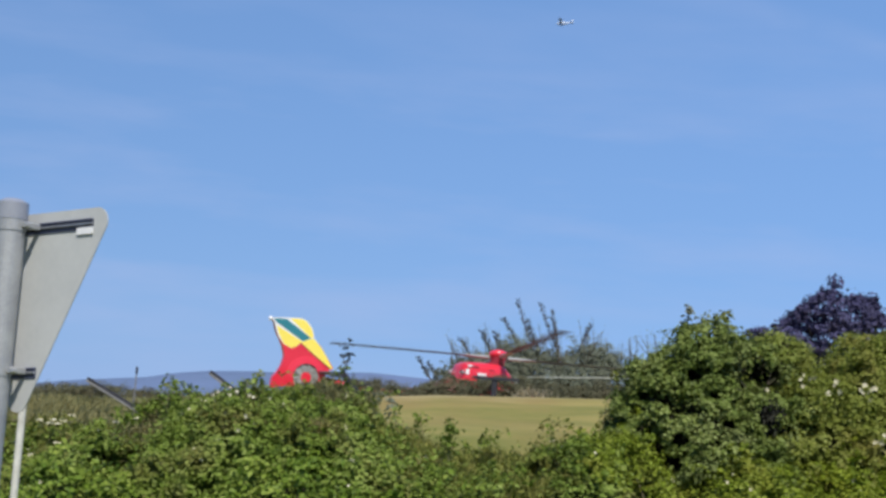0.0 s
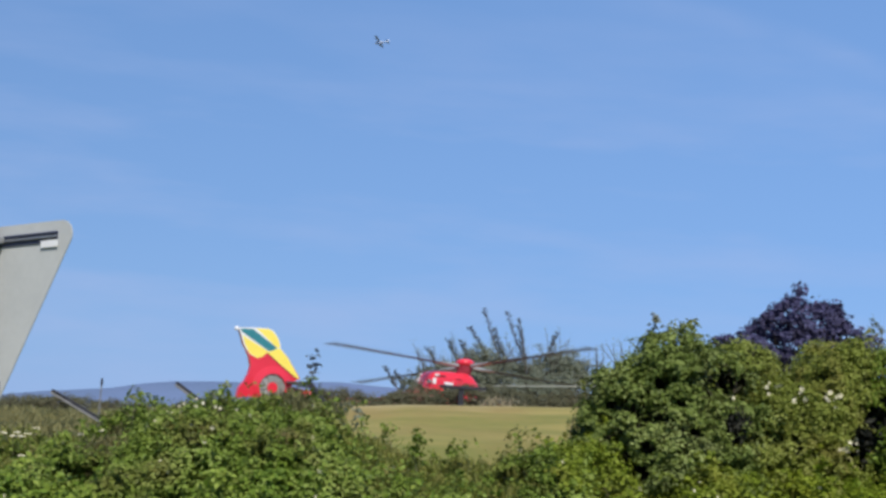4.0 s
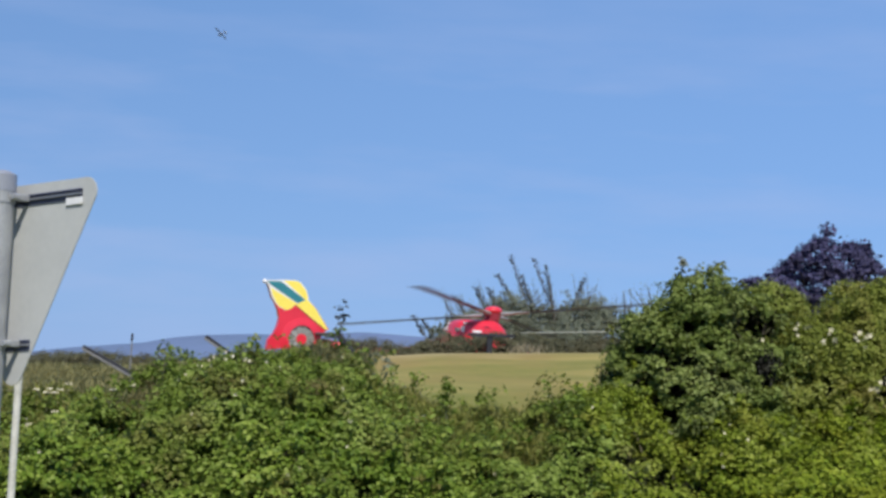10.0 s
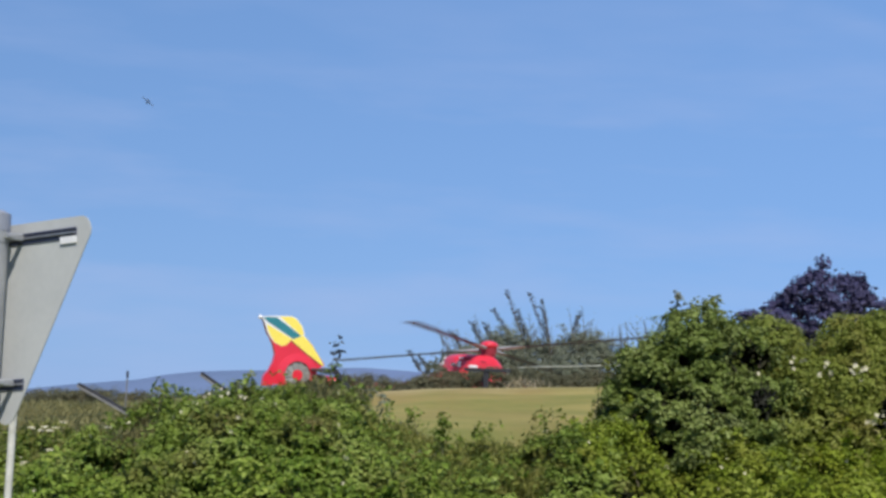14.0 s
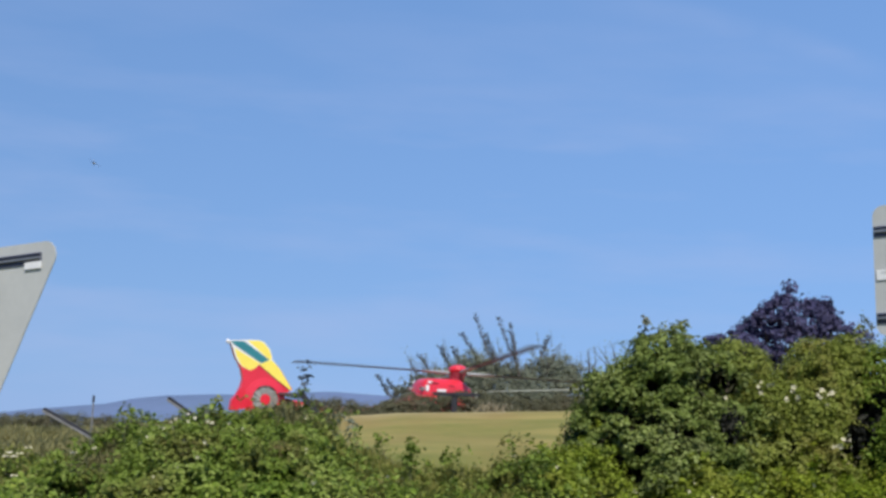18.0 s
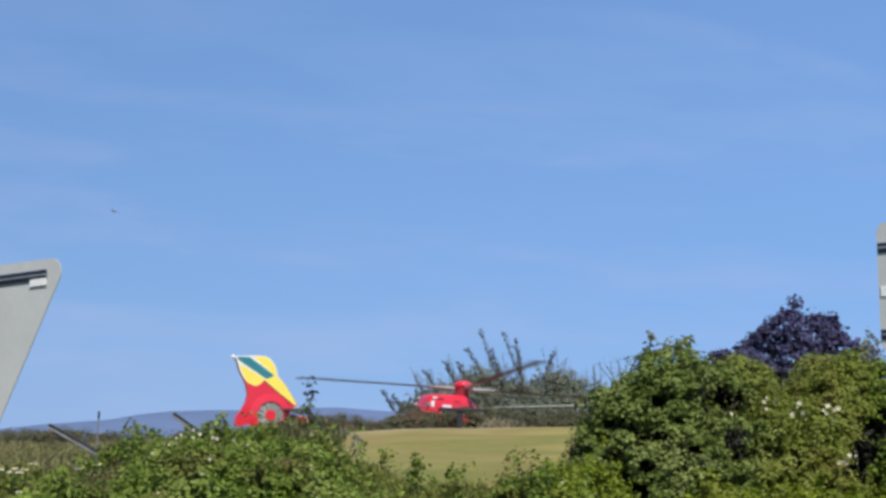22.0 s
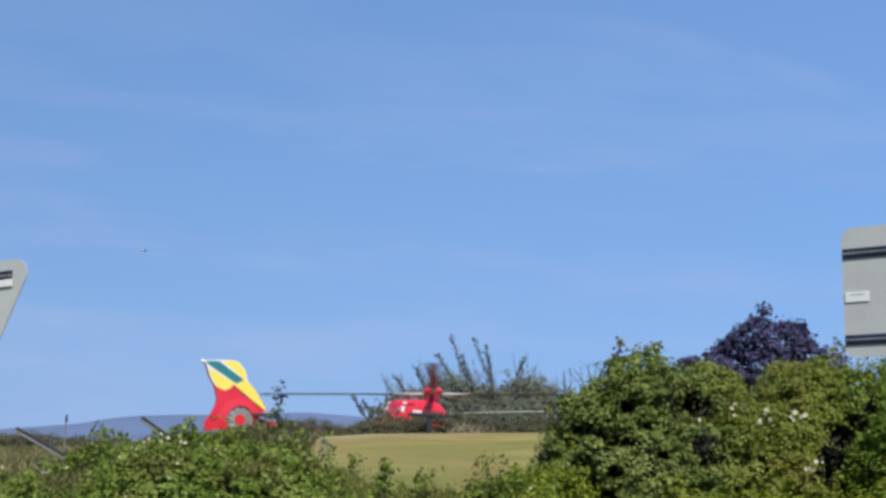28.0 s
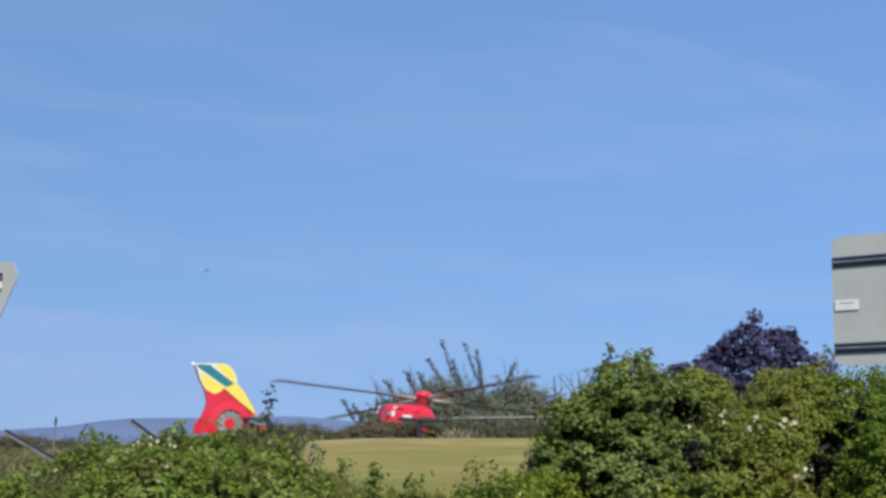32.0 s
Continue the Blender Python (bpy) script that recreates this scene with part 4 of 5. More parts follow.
def build_spires():
    """The tallest bare-tipped shoots, which stand well above the crowns."""
    base = empty("sapling", Matrix.Translation((3.2, 52.8, ground_z(3.2, 52.8))), "tall leafy sapling with leaning upright shoots", "tree", "small trees behind the helicopter")
    rng = np.random.default_rng(52)
    o = np.array(base.matrix_basis.translation)
    pl, aim = [], []
    for x0, z0, x1, z1 in ((3.35, 3.6, 2.66, 5.32), (4.25, 3.5, 3.52, 5.22), (4.3, 3.5, 3.95, 5.0), (2.9, 3.6, 2.2, 4.6), (3.6, 3.4, 3.1, 4.6), (5.0, 3.5, 5.4, 4.62), (1.9, 3.2, 1.45, 4.1), (1.2, 3.0, 0.7, 3.75), (2.2, 3.4, 1.9, 4.1), (-0.35, 2.3, -0.80, 2.98), (0.0, 2.2, -0.42, 2.80), (-0.1, 2.0, -0.1, 2.55)):
        a, b = Vector((x0, 52.8, z0)) - Vector(o), Vector((x1, 52.8, z1)) - Vector(o)
        bm = bmesh.new()
        add_tube(bm, (0, 0, -0.05), a, 0.05, 0.025, 6, False)
        add_tube(bm, a, b, 0.025, 0.008, 6, False)
        part("stem", bm, BARK, base, smooth=True)
        for c in range(13):
            f = 0.08 + 0.92 * c / 12
            for side in (-1, 1):
                for _ in range(2):
                    pl.append(np.array(a.lerp(b, f)) + np.array((side * 0.045, 0, 0.02)) + rng.normal(size=3) * 0.028)
                    aim.append((side * 0.55 - 0.35, rng.normal() * 0.3, 1.0))
    leaves_mesh("crown", np.array(pl), np.array(aim), 0.175, L_SPIRE, base, rng, along=True, slim=0.60, spread=0.45)


build_spires()


def build_purple():
    y = 31.5
    foot = (8.6, y, ground_z(8.6, y))
    base, p, d, rng = shrub("purple_plum_tree", [((8.22, y, 4.02), (0.52, 0.6, 0.46)), ((8.88, y, 4.02), (0.52, 0.6, 0.42)), ((9.35, y, 3.75), (0.42, 0.5, 0.28)), ((7.85, y, 3.80), (0.36, 0.5, 0.30)), ((7.42, y, 3.44), (0.48, 0.5, 0.23)), ((6.95, y, 3.43), (0.22, 0.25, 0.13)), ((8.6, y, 3.35), (1.10, 0.8, 0.5)), ((8.05, y, 2.75), (0.36, 0.5, 0.5)), ((8.55, y, 4.22), (0.55, 0.4, 0.24)), ((9.75, y, 3.55), (0.40, 0.5, 0.30)), ((8.48, y, 4.66), (0.07, 0.1, 0.08)), ((9.2, y, 2.7), (0.8, 0.6, 0.6))],
                            foot, 1500, L_PURPLE, "dark purple leaved plum tree behind the hedge", 61, leaf=0.100, per=24, clump_r=0.125, category="tree", rough=0.16, stem_r=0.035, inner=0.3, thin=0.62, hollows=2.0, twigs=0)
    bm = bmesh.new()
    add_tube(bm, (0, 0, -0.1), (0.05, 0, 1.3), 0.11, 0.08, 10, False)
    part("trunk", bm, BARK, base, smooth=True)


build_purple()


def build_fence():
    base = empty("rail_fence", Matrix.Translation((4.2, 36.6, ground_z(4.2, 36.6))), "slim pale metal rail fence above the scrub", "fence")
    o = base.matrix_basis.translation
    bm = bmesh.new()
    add_tube(bm, Vector((1.95, 36.6, 2.24)) - o, Vector((8.6, 36.6, 2.64)) - o, 0.018, 0.018, 8)
    part("rail", bm, RAIL_OLD, base, smooth=True)
    for x in (1.95, 6.4, 8.6):
        bm = bmesh.new()
        z = 2.24 + 0.06 * (x - 1.95)
        add_tube(bm, Vector((x, 36.63, ground_z(x, 36.6) - 0.1)) - o, Vector((x, 36.63, z)) - o, 0.018, 0.018, 8)
        part("post", bm, RAIL_OLD, base, smooth=True)
    base = empty("fence_post", Matrix.Translation((1.33, 34.6, ground_z(1.33, 34.6))), "thick dark timber fence post in the scrub", "post")
    bm = bmesh.new()
    top = 2.16 - base.matrix_basis.translation.z
    add_box(bm, (0, 0, top / 2 - 0.05), (0.13, 0.13, top + 0.1), 0.012)
    part("shaft", bm, TIMBER, base)
    part("crossbar", add_box(bmesh.new(), (0.03, -0.07, top - 0.03), (1.10, 0.05, 0.075), 0.008), TIMBER, base, "dark timber crossbar")


build_fence()


def build_bars():
    """Leaning dark timbers with bleached upper edges, and thin stakes."""
    y = 18.5
    for x0, z0, x1, z1 in ((-4.45, 1.51, -3.80, 1.18), (-2.90, 1.71, -2.35, 1.36), (-1.24, 1.83, -0.84, 1.38)):
        a, b = Vector((x0, y, z0)), Vector((x1, y, z1))
        c = a.lerp(b, 0.5)
        ang = math.atan2(z0 - z1, x1 - x0)
        foot = b + (b - a).normalized() * ((z1 - ground_z(x1, y)) / math.sin(ang))
        ln = (foot - a).length
        base = empty("leaning_post", Matrix.Translation(foot), "dark timber post leaning over in rough grass", "post", "leaning posts")
        t = Matrix.Rotation(ang, 4, "Y")
        mid = (a - foot) / 2
        bm = add_box(bmesh.new(), mid, (ln, 0.07, 0.032 if x0 < -2 else 0.07), 0.005, t)
        part("shaft", bm, TIMBER, base)
        if x0 > -2:
            continue
        bm = add_box(bmesh.new(), mid + t.to_3x3() @ Vector((0, -0.012, -0.030)), (ln * 0.995, 0.060, 0.026), 0.004, t)
        part("batten", bm, TIMBER_PALE, base, "bleached timber batten")
    for x, z1 in ((-3.93, 1.70), (-1.9, 1.60)):
        base = empty("stake", Matrix.Translation((x, y + 0.4, ground_z(x, y + 0.4))), "thin dark upright stake in the grass", "stake", "stakes")
        h = z1 - base.matrix_basis.translation.z
        bm = bmesh.new()
        add_tube(bm, (0, 0, -0.1), (0.01, 0, h - 0.07), 0.010, 0.009, 6)
        part("shaft", bm, TIMBER_PALE, base)
        part("knob", add_tube(bmesh.new(), (0.01, 0, h - 0.09), (0.01, 0, h), 0.016, 0.014, 8), TIMBER, base, "dark stake tip")


build_bars()


# ---- road signs ----
def round_poly(pts, r, seg=6):
    """The outline of a polygon with its corners rounded."""
    out = []
    k = len(pts)
    for i in range(k):
        p0, p1, p2 = Vector(pts[i - 1]), Vector(pts[i]), Vector(pts[(i + 1) % k])
        a, b = (p0 - p1).normalized(), (p2 - p1).normalized()
        half = a.angle(b) / 2
        c = p1 + (a + b).normalized() * (r / math.sin(half))
        s = p1 + a * (r / math.tan(half))
        e = p1 + b * (r / math.tan(half))
        v0, v1 = s - c, e - c
        for j in range(seg + 1):
            v = v0.lerp(v1, j / seg).normalized() * r + c
            out.append((v.x, v.y))
    return out


def sign_rail(parent, x0, x1, z):
    """A channel rail on the back of a plate: two lips on a dark strip."""
    bm = bmesh.new()
    ln, c = x1 - x0, (x0 + x1) / 2
    add_box(bm, (c, -0.003, z), (ln, 0.003, 0.028), 0.0)
    rail = part("rail", bm, RAIL_DARK, parent)
    bm = add_box(bmesh.new(), (c, -0.0075, z + 0.001), (ln, 0.006, 0.0065), 0.001)
    part("lip", bm, RAIL, rail)
    bm = add_box(bmesh.new(), (c, -0.006, z + 0.0115), (ln, 0.008, 0.005), 0.001)
    part("lip", bm, RAIL_DARK, rail)
    return rail


def build_give_way():
    px, py = -1.148, 3.76
    yaw = radians(-31.4)
    base = empty("give_way_sign", Matrix.Translation((px, py, 0)), "back of an inverted triangle road sign on a grey post", "road sign")
    bm = bmesh.new()
    add_tube(bm, (0, 0, -0.2), (0, 0, 2.005), 0.038, 0.038, 28)
    part("post", bm, GALV, base, smooth=False)
    bm = bmesh.new()
    add_tube(bm, (0, 0, 1.972), (0, 0, 2.016), 0.0415, 0.0405, 28)
    add_tube(bm, (0, 0, 2.016), (0, 0, 2.026), 0.0405, 0.022, 28)
    part("cap", bm, CAP_GREY, base, "blue grey plastic post cap")
    turn = Matrix.Translation((0.0, 0.0, 0)) @ Matrix.Rotation(yaw, 4, "Z")
    plate = part("plate", add_prism(bmesh.new(), [(u, v) for u, v in round_poly(((-0.323, 2.0), (0.323, 2.0), (0.0, 1.44)), 0.036)], 0.003), SIGN_BACK, base, "plain grey back of sign plate")
    plate.matrix_basis = turn @ Matrix.Translation((0.10, 0.062, 1.80)) @ Matrix.Rotation(radians(-4.4), 4, "Y") @ Matrix.Translation((-0.10, 0, -1.80))   # tilted in its plane to fit the camera's view
    sign_rail(plate, -0.248, 0.248, 1.958)
    sign_rail(plate, -0.064, 0.064, 1.579)
    for z in (1.958, 1.579):
        bm = bmesh.new()
        for i in range(24):
            a0, a1 = 2 * math.pi * i / 24, 2 * math.pi * (i + 1) / 24
            q = [bm.verts.new((math.cos(a) * r, math.sin(a) * r, zz)) for a, r, zz in ((a0, 0.0405, -0.016), (a1, 0.0405, -0.016), (a1, 0.0405, 0.016), (a0, 0.0405, 0.016))]
            bm.faces.new(q)
        add_box(bm, (0.046, 0.03, 0), (0.012, 0.05, 0.018), 0.003)
        add_box(bm, (-0.046, 0.03, 0), (0.012, 0.05, 0.018), 0.003)
        clip = part("clip", bm, GALV, base, "steel post clip")
        clip.matrix_basis = turn @ Matrix.Translation((0, 0, z))
        bm = add_tube(bmesh.new(), (0.05, -0.004, 0), (0.05, 0.02, 0), 0.008, 0.008, 6)
        part("bolt", bm, GALV, clip)
    lab = part("label_plate", add_box(bmesh.new(), (0.222, -0.006, 1.941), (0.057, 0.002, 0.018)), STICKER, plate, "small white label")
    # thin white pole further off
    base = empty("marker_pole", Matrix.Translation((-1.985, 7, 0)), "thin white painted pole in the verge", "pole")
    bm = add_tube(bmesh.new(), (0, 0, -0.2), (0, 0, 1.62), 0.018, 0.018, 12)
    part("shaft", bm, CREAM, base)
    part("cap", add_tube(bmesh.new(), (0, 0, 1.62), (0, 0, 1.635), 0.019, 0.012, 12), CREAM, base)


build_give_way()


def build_board():
    x0, y0 = 1.268, 3.84
    yaw = radians(-40)
    w, zb, zt = 0.58, 1.866, 2.217
    base = empty("direction_sign", Matrix.Translation((x0, y0, 0)) @ Matrix.Rotation(yaw, 4, "Z"), "back of a rectangular grey road sign with two rails", "road sign")
    plate = part("plate", add_prism(bmesh.new(), round_poly(((0, zt), (w, zt), (w, zb), (0, zb)), 0.03), 0.003), SIGN_BACK, base, "plain grey back of sign plate")
    plate.matrix_basis = Matrix.Translation((0, 0, 2.04)) @ Matrix.Rotation(radians(-2.6), 4, "Y") @ Matrix.Translation((0, 0, -2.04))   # tilted so the rails' slope fits the camera's view
    for z in (2.146, 1.912):
        sign_rail(plate, 0.004, w - 0.004, z)
    lab = part("label_plate", add_box(bmesh.new(), (0.040, -0.004, 2.029), (0.066, 0.002, 0.027)), STICKER, plate, "white printed label")
    part("print", add_box(bmesh.new(), (0.042, -0.0055, 2.036), (0.044, 0.001, 0.004)), STICKER_INK, lab)
    bm = bmesh.new()
    add_tube(bm, (w / 2, -0.055, -0.2), (w / 2, -0.055, zt + 0.06), 0.038, 0.038, 24)
    part("post", bm, GALV, base)
    for z in (2.146, 1.912):
        part("clip", add_box(bmesh.new(), (w / 2, -0.018, z), (0.10, 0.03, 0.03), 0.004), GALV, base, "steel post clip")


build_board()


# ---- helicopter ----
HELI = Matrix.Translation((1.51, 43.55, -0.47)) @ Matrix.Rotation(radians(26.2), 4, "Z") @ Matrix.Rotation(radians(2.0), 4, "Y")
FEN_X, FEN_Z = -5.84, 2.06
FAN_U, FAN_V, FAN_R = -0.12, 0.08, 0.39   # the fan's centre from the fin's datum, and its radius


def fin_plate(parent, name, pts, mat, label, t):
    bm = add_prism(bmesh.new(), [(FEN_X + u, FEN_Z + v) for u, v in pts], t)
    return part(name, bm, mat, parent, label)


def build_helicopter():
    h = empty("helicopter", HELI, "red rescue helicopter with yellow and green tail fin, rotor turning", "helicopter")
    bm = add_loft(bmesh.new(), [(3.25, 1.15, 0.05, 0.05, 1), (3.1, 1.15, 0.35, 0.33, 0.9), (2.6, 1.25, 0.62, 0.62, 0.8), (1.9, 1.4, 0.76, 0.90, 0.7), (1.1, 1.42, 0.8, 0.98, 0.6), (0.4, 1.50, 0.8, 1.12, 0.55), (-0.6, 1.54, 0.8, 1.16, 0.55), (-1.35, 1.66, 0.72, 0.98, 0.6), (-1.65, 1.82, 0.55, 0.66, 0.7), (-2.1, 1.88, 0.42, 0.38, 0.8), (-2.8, 1.86, 0.28, 0.28, 1)], 32)
    part("fuselage", bm, RED, h, smooth=True)
    bm = add_loft(bmesh.new(), [(0.62, 2.58, 0.26, 0.16, 0.7), (0.42, 2.64, 0.44, 0.30, 0.6), (0.22, 2.68, 0.49, 0.44, 0.55), (0.05, 2.68, 0.50, 0.50, 0.5), (-0.5, 2.68, 0.50, 0.49, 0.5), (-0.98, 2.66, 0.50, 0.47, 0.5), (-1.12, 2.64, 0.47, 0.42, 0.55), (-1.18, 2.62, 0.38, 0.32, 0.6)], 32)
    cowl = part("engine_cowling", bm, RED, h, smooth=True)
    for s in (-1, 1):
        bm = add_tube(bmesh.new(), (-1.05, s * 0.36, 2.80), (-1.27, s * 0.40, 2.81), 0.055, 0.06, 18, False)
        add_tube(bm, (-1.05, s * 0.36, 2.80), (-1.265, s * 0.40, 2.81), 0.042, 0.05, 18, False)
        part("exhaust", bm, DUCT, cowl, "bare metal exhaust pipe", True)
        part("white_strip", add_box(bmesh.new(), (-1.09, s * 0.485, 2.84), (0.11, 0.024, 0.17), 0.008), WHITE, cowl, "white strip at the rear")
        part("dark_line", add_box(bmesh.new(), (-0.86, s * 0.497, 3.01), (0.26, 0.022, 0.035), 0.006), MAROON, cowl, "dark line on the cowling")
        part("dark_line", add_box(bmesh.new(), (-0.30, s * 0.500, 2.96), (0.16, 0.022, 0.030), 0.006), MAROON, cowl, "dark line on the cowling")
        # white strip painted where the cowling shows a highlight
        part("white_strip", add_box(bmesh.new(), (-0.62, s * 0.503, 2.80), (0.30, 0.020, 0.075), 0.008), WHITE, cowl, "white strip on the cowling")
        part("white_strip", add_box(bmesh.new(), (-1.02, s * 0.495, 3.02), (0.16, 0.020, 0.06), 0.008), WHITE, cowl, "white strip on the cowling")
        part("dark_box", add_box(bmesh.new(), (-0.60, s * 0.735, 2.60), (0.56, 0.13, 0.17), 0.02), DARK_PAINT, h, "dark box under the cowling")
        part("cabin_door", add_box(bmesh.new(), (0.1, s * 0.795, 1.45), (1.25, 0.04, 1.35), 0.02), RED, h)
        part("side_window", add_box(bmesh.new(), (1.15, s * 0.775, 1.85), (0.75, 0.05, 0.8), 0.02), DARK_GLASS, h, "dark tinted window")
        sk = part("skid", add_tube(bmesh.new(), (-1.7, s * 1.0, 0.05), (1.6, s * 1.0, 0.05), 0.045, 0.045, 10), DUCT, h, "grey landing skid", True)
        for x in (-1.0, 0.9):
            part("strut", add_tube(bmesh.new(), (x, s * 1.0, 0.05), (x, s * 0.55, 0.6), 0.035, 0.04, 8), DUCT, sk, smooth=True)
    part("windscreen", add_loft(bmesh.new(), [(2.95, 1.45, 0.36, 0.22, 0.8), (2.55, 1.62, 0.58, 0.38, 0.75), (2.0, 1.78, 0.74, 0.56, 0.7), (1.4, 1.78, 0.77, 0.58, 0.62)], 24), DARK_GLASS, h, "dark curved windscreen", True)
    bm = add_loft(bmesh.new(), [(-2.3, 1.86, 0.34, 0.32, 1), (-3.2, 1.86, 0.23, 0.24, 1), (-4.4, 1.88, 0.17, 0.22, 1), (-5.3, 1.98, 0.15, 0.24, 1)], 18)
    part("tail_boom", bm, RED, h, smooth=True)
    # shroud round the fan
    cx, cz, k = FEN_X + FAN_U, FEN_Z + FAN_V, 40
    bm = bmesh.new()
    rings = [[bm.verts.new((cx + math.cos(2 * math.pi * i / k) * r, y, cz + math.sin(2 * math.pi * i / k) * r)) for i in range(k)] for r, y in ((FAN_R, -0.13), (0.60, -0.085), (0.60, 0.085), (FAN_R, 0.13))]
    for r0, r1 in zip(rings, rings[1:] + rings[:1]):
        for i in range(k):
            bm.faces.new((r0[i], r0[(i + 1) % k], r1[(i + 1) % k], r1[i]))
    bmesh.ops.recalc_face_normals(bm, faces=bm.faces)
    duct = part("fan_shroud", bm, RED, h, "red shroud round the tail fan")
    for i in range(10):
        a = 2 * math.pi * i / 10
        t = Matrix.Translation((cx, 0, cz)) @ Matrix.Rotation(a, 4, "Y")
        bm = add_box(bmesh.new(), t @ Vector((0.25, -0.085, 0)), (0.27, 0.012, 0.14), 0.0, Matrix.Rotation(a, 4, "Y") @ Matrix.Rotation(0.2, 4, "X"))
        part("fan_blade", bm, FAN, duct, "grey fan blade")
    part("fan_hub", add_tube(bmesh.new(), (cx, -0.12, cz), (cx, 0.12, cz), 0.15, 0.15, 20), RED, duct)
    for i in range(11):
        a = 2 * math.pi * (i + 0.4) / 11
        bm = add_tube(bmesh.new(), (cx, 0.09, cz), (cx + math.cos(a) * 0.385, 0.09, cz + math.sin(a) * 0.385), 0.02, 0.014, 6)
        part("stator_vane", bm, DUCT, duct, "grey stator vane")
    # solid disc added so the duct looks light behind the blades
    part("duct_plate", add_tube(bmesh.new(), (cx, -0.075, cz), (cx, 0.02, cz), FAN_R + 0.004, FAN_R + 0.004, 32), FAN, duct, "grey disc closing the duct behind the fan")
    # fin: the edge runs down the trailing side, over the fan and up the leading side
    top = [(-1.31, 1.612), (-1.25, 1.640), (-0.82, 1.690), (-0.42, 1.712), (-0.27, 1.665), (-0.085, 1.475), (0.005, 1.262), (-0.002, 1.205), (0.255, 0.970), (0.450, 0.720), (0.690, 0.415)]
    over = [(FAN_U + math.cos(radians(a)) * 0.45, FAN_V + math.sin(radians(a)) * 0.45) for a in range(15, 216, 20)]
    back = [(-1.10, -0.30), (-1.118, -0.24), (-1.092, -0.014), (-0.943, 0.182), (-0.852, 0.399), (-0.814, 0.614), (-0.890, 0.870), (-0.990, 1.046), (-1.096, 1.195), (-1.231, 1.526)]
    fin = fin_plate(h, "tail_fin", top + over + back, RED, "swept red tail fin", 0.15)
    fin_plate(fin, "white_panel", [(-1.31, 1.612), (-1.25, 1.640), (-0.82, 1.690), (-0.42, 1.712), (-0.27, 1.665), (-0.085, 1.475), (0.005, 1.262), (-0.002, 1.205), (0.20, 1.012), (-0.37, 1.035), (-0.50, 0.905), (-0.64, 0.845), (-0.875, 0.935), (-0.990, 1.046), (-1.096, 1.195), (-1.231, 1.526)], WHITE, "white painted fin top", 0.157)
    fin_plate(fin, "yellow_panel", [(-1.150, 1.435), (-0.335, 1.068), (-0.385, 1.030), (-0.504, 0.905), (-0.640, 0.850), (-0.868, 0.945), (-0.949, 1.045), (-1.055, 1.200)], YELLOW, "yellow painted panel", 0.162)
    fin_plate(fin, "yellow_panel", [(-0.770, 1.672), (-0.425, 1.695), (-0.285, 1.650), (-0.105, 1.470), (-0.015, 1.262), (-0.050, 1.190), (-0.110, 1.205)], YELLOW, "yellow painted panel", 0.162)
    fin_plate(fin, "green_band", [(-1.255, 1.603), (-1.10, 1.630), (-0.862, 1.640), (-0.116, 1.205), (-0.105, 1.178), (-0.300, 1.080), (-0.335, 1.085), (-1.177, 1.531)], GREEN, "dark green painted band", 0.166)
    fin_plate(fin, "yellow_panel", [(-0.375, 1.038), (-0.300, 1.072), (-0.105, 1.170), (-0.010, 1.190), (0.250, 0.965), (0.445, 0.715), (0.665, 0.415), (0.600, 0.405), (0.100, 0.720)], YELLOW, "yellow leading edge panel", 0.162)
    fin_plate(fin, "maroon_line", [(-0.395, 1.020), (-0.370, 1.030), (0.110, 0.712), (0.610, 0.398), (0.585, 0.380), (0.085, 0.690)], MAROON, "dark red edge line", 0.164)
    bm = bmesh.new()
    bmesh.ops.create_uvsphere(bm, u_segments=14, v_segments=10, radius=0.062, matrix=Matrix.Translation((FEN_X - 1.317, 0, FEN_Z + 1.609)))
    part("tail_light", bm, WHITE, fin, "white tip light", True)
    stab = part("stabiliser", add_box(bmesh.new(), (FEN_X + 0.48, 0, FEN_Z + 0.27), (0.46, 2.0, 0.075), 0.025), DARK_PAINT, h, "dark horizontal stabiliser")
    for s in (-1, 1):
        bm = add_prism(bmesh.new(), [(FEN_X + 0.22, FEN_Z + 0.16), (FEN_X + 0.72, FEN_Z + 0.16), (FEN_X + 0.70, FEN_Z + 0.32), (FEN_X + 0.34, FEN_Z + 0.33)], 0.04, "y", s * 1.0)
        part("end_plate", bm, DARK_PAINT, stab, "dark end plate")
    part("mast", add_tube(bmesh.new(), (0.10, 0, 3.05), (0.12, -0.02, 3.40), 0.27, 0.19, 18), MAROON, h, smooth=True)
    # rotor
    rotor = new("rotor")
    rotor.parent = h
    bm = bmesh.new()
    bmesh.ops.create_uvsphere(bm, u_segments=22, v_segments=12, radius=1.0, matrix=Matrix.Translation((0, 0, 0.10)) @ Matrix.Diagonal((0.29, 0.29, 0.15, 1)))
    part("hub_cap", bm, RED, rotor, "red domed rotor cap", True)
    part("rotor_head", add_tube(bmesh.new(), (0, 0, -0.20), (0, 0, 0.0), 0.20, 0.26, 20), MAROON, rotor, "rotor head with shade in its maroon colour")
    for i in range(4):
        bm = bmesh.new()
        # aerofoil blade: root cuff, constant chord, swept tip
        secs = [(0.30, 0.06, -0.06, 0.04), (0.75, 0.07, -0.07, 0.032), (1.15, 0.12, -0.14, 0.024), (3.6, 0.13, -0.16, 0.020), (4.75, 0.14, -0.18, 0.016), (4.98, 0.13, -0.21, 0.014), (5.12, 0.09, -0.22, 0.012), (5.19, 0.00, -0.19, 0.010)]
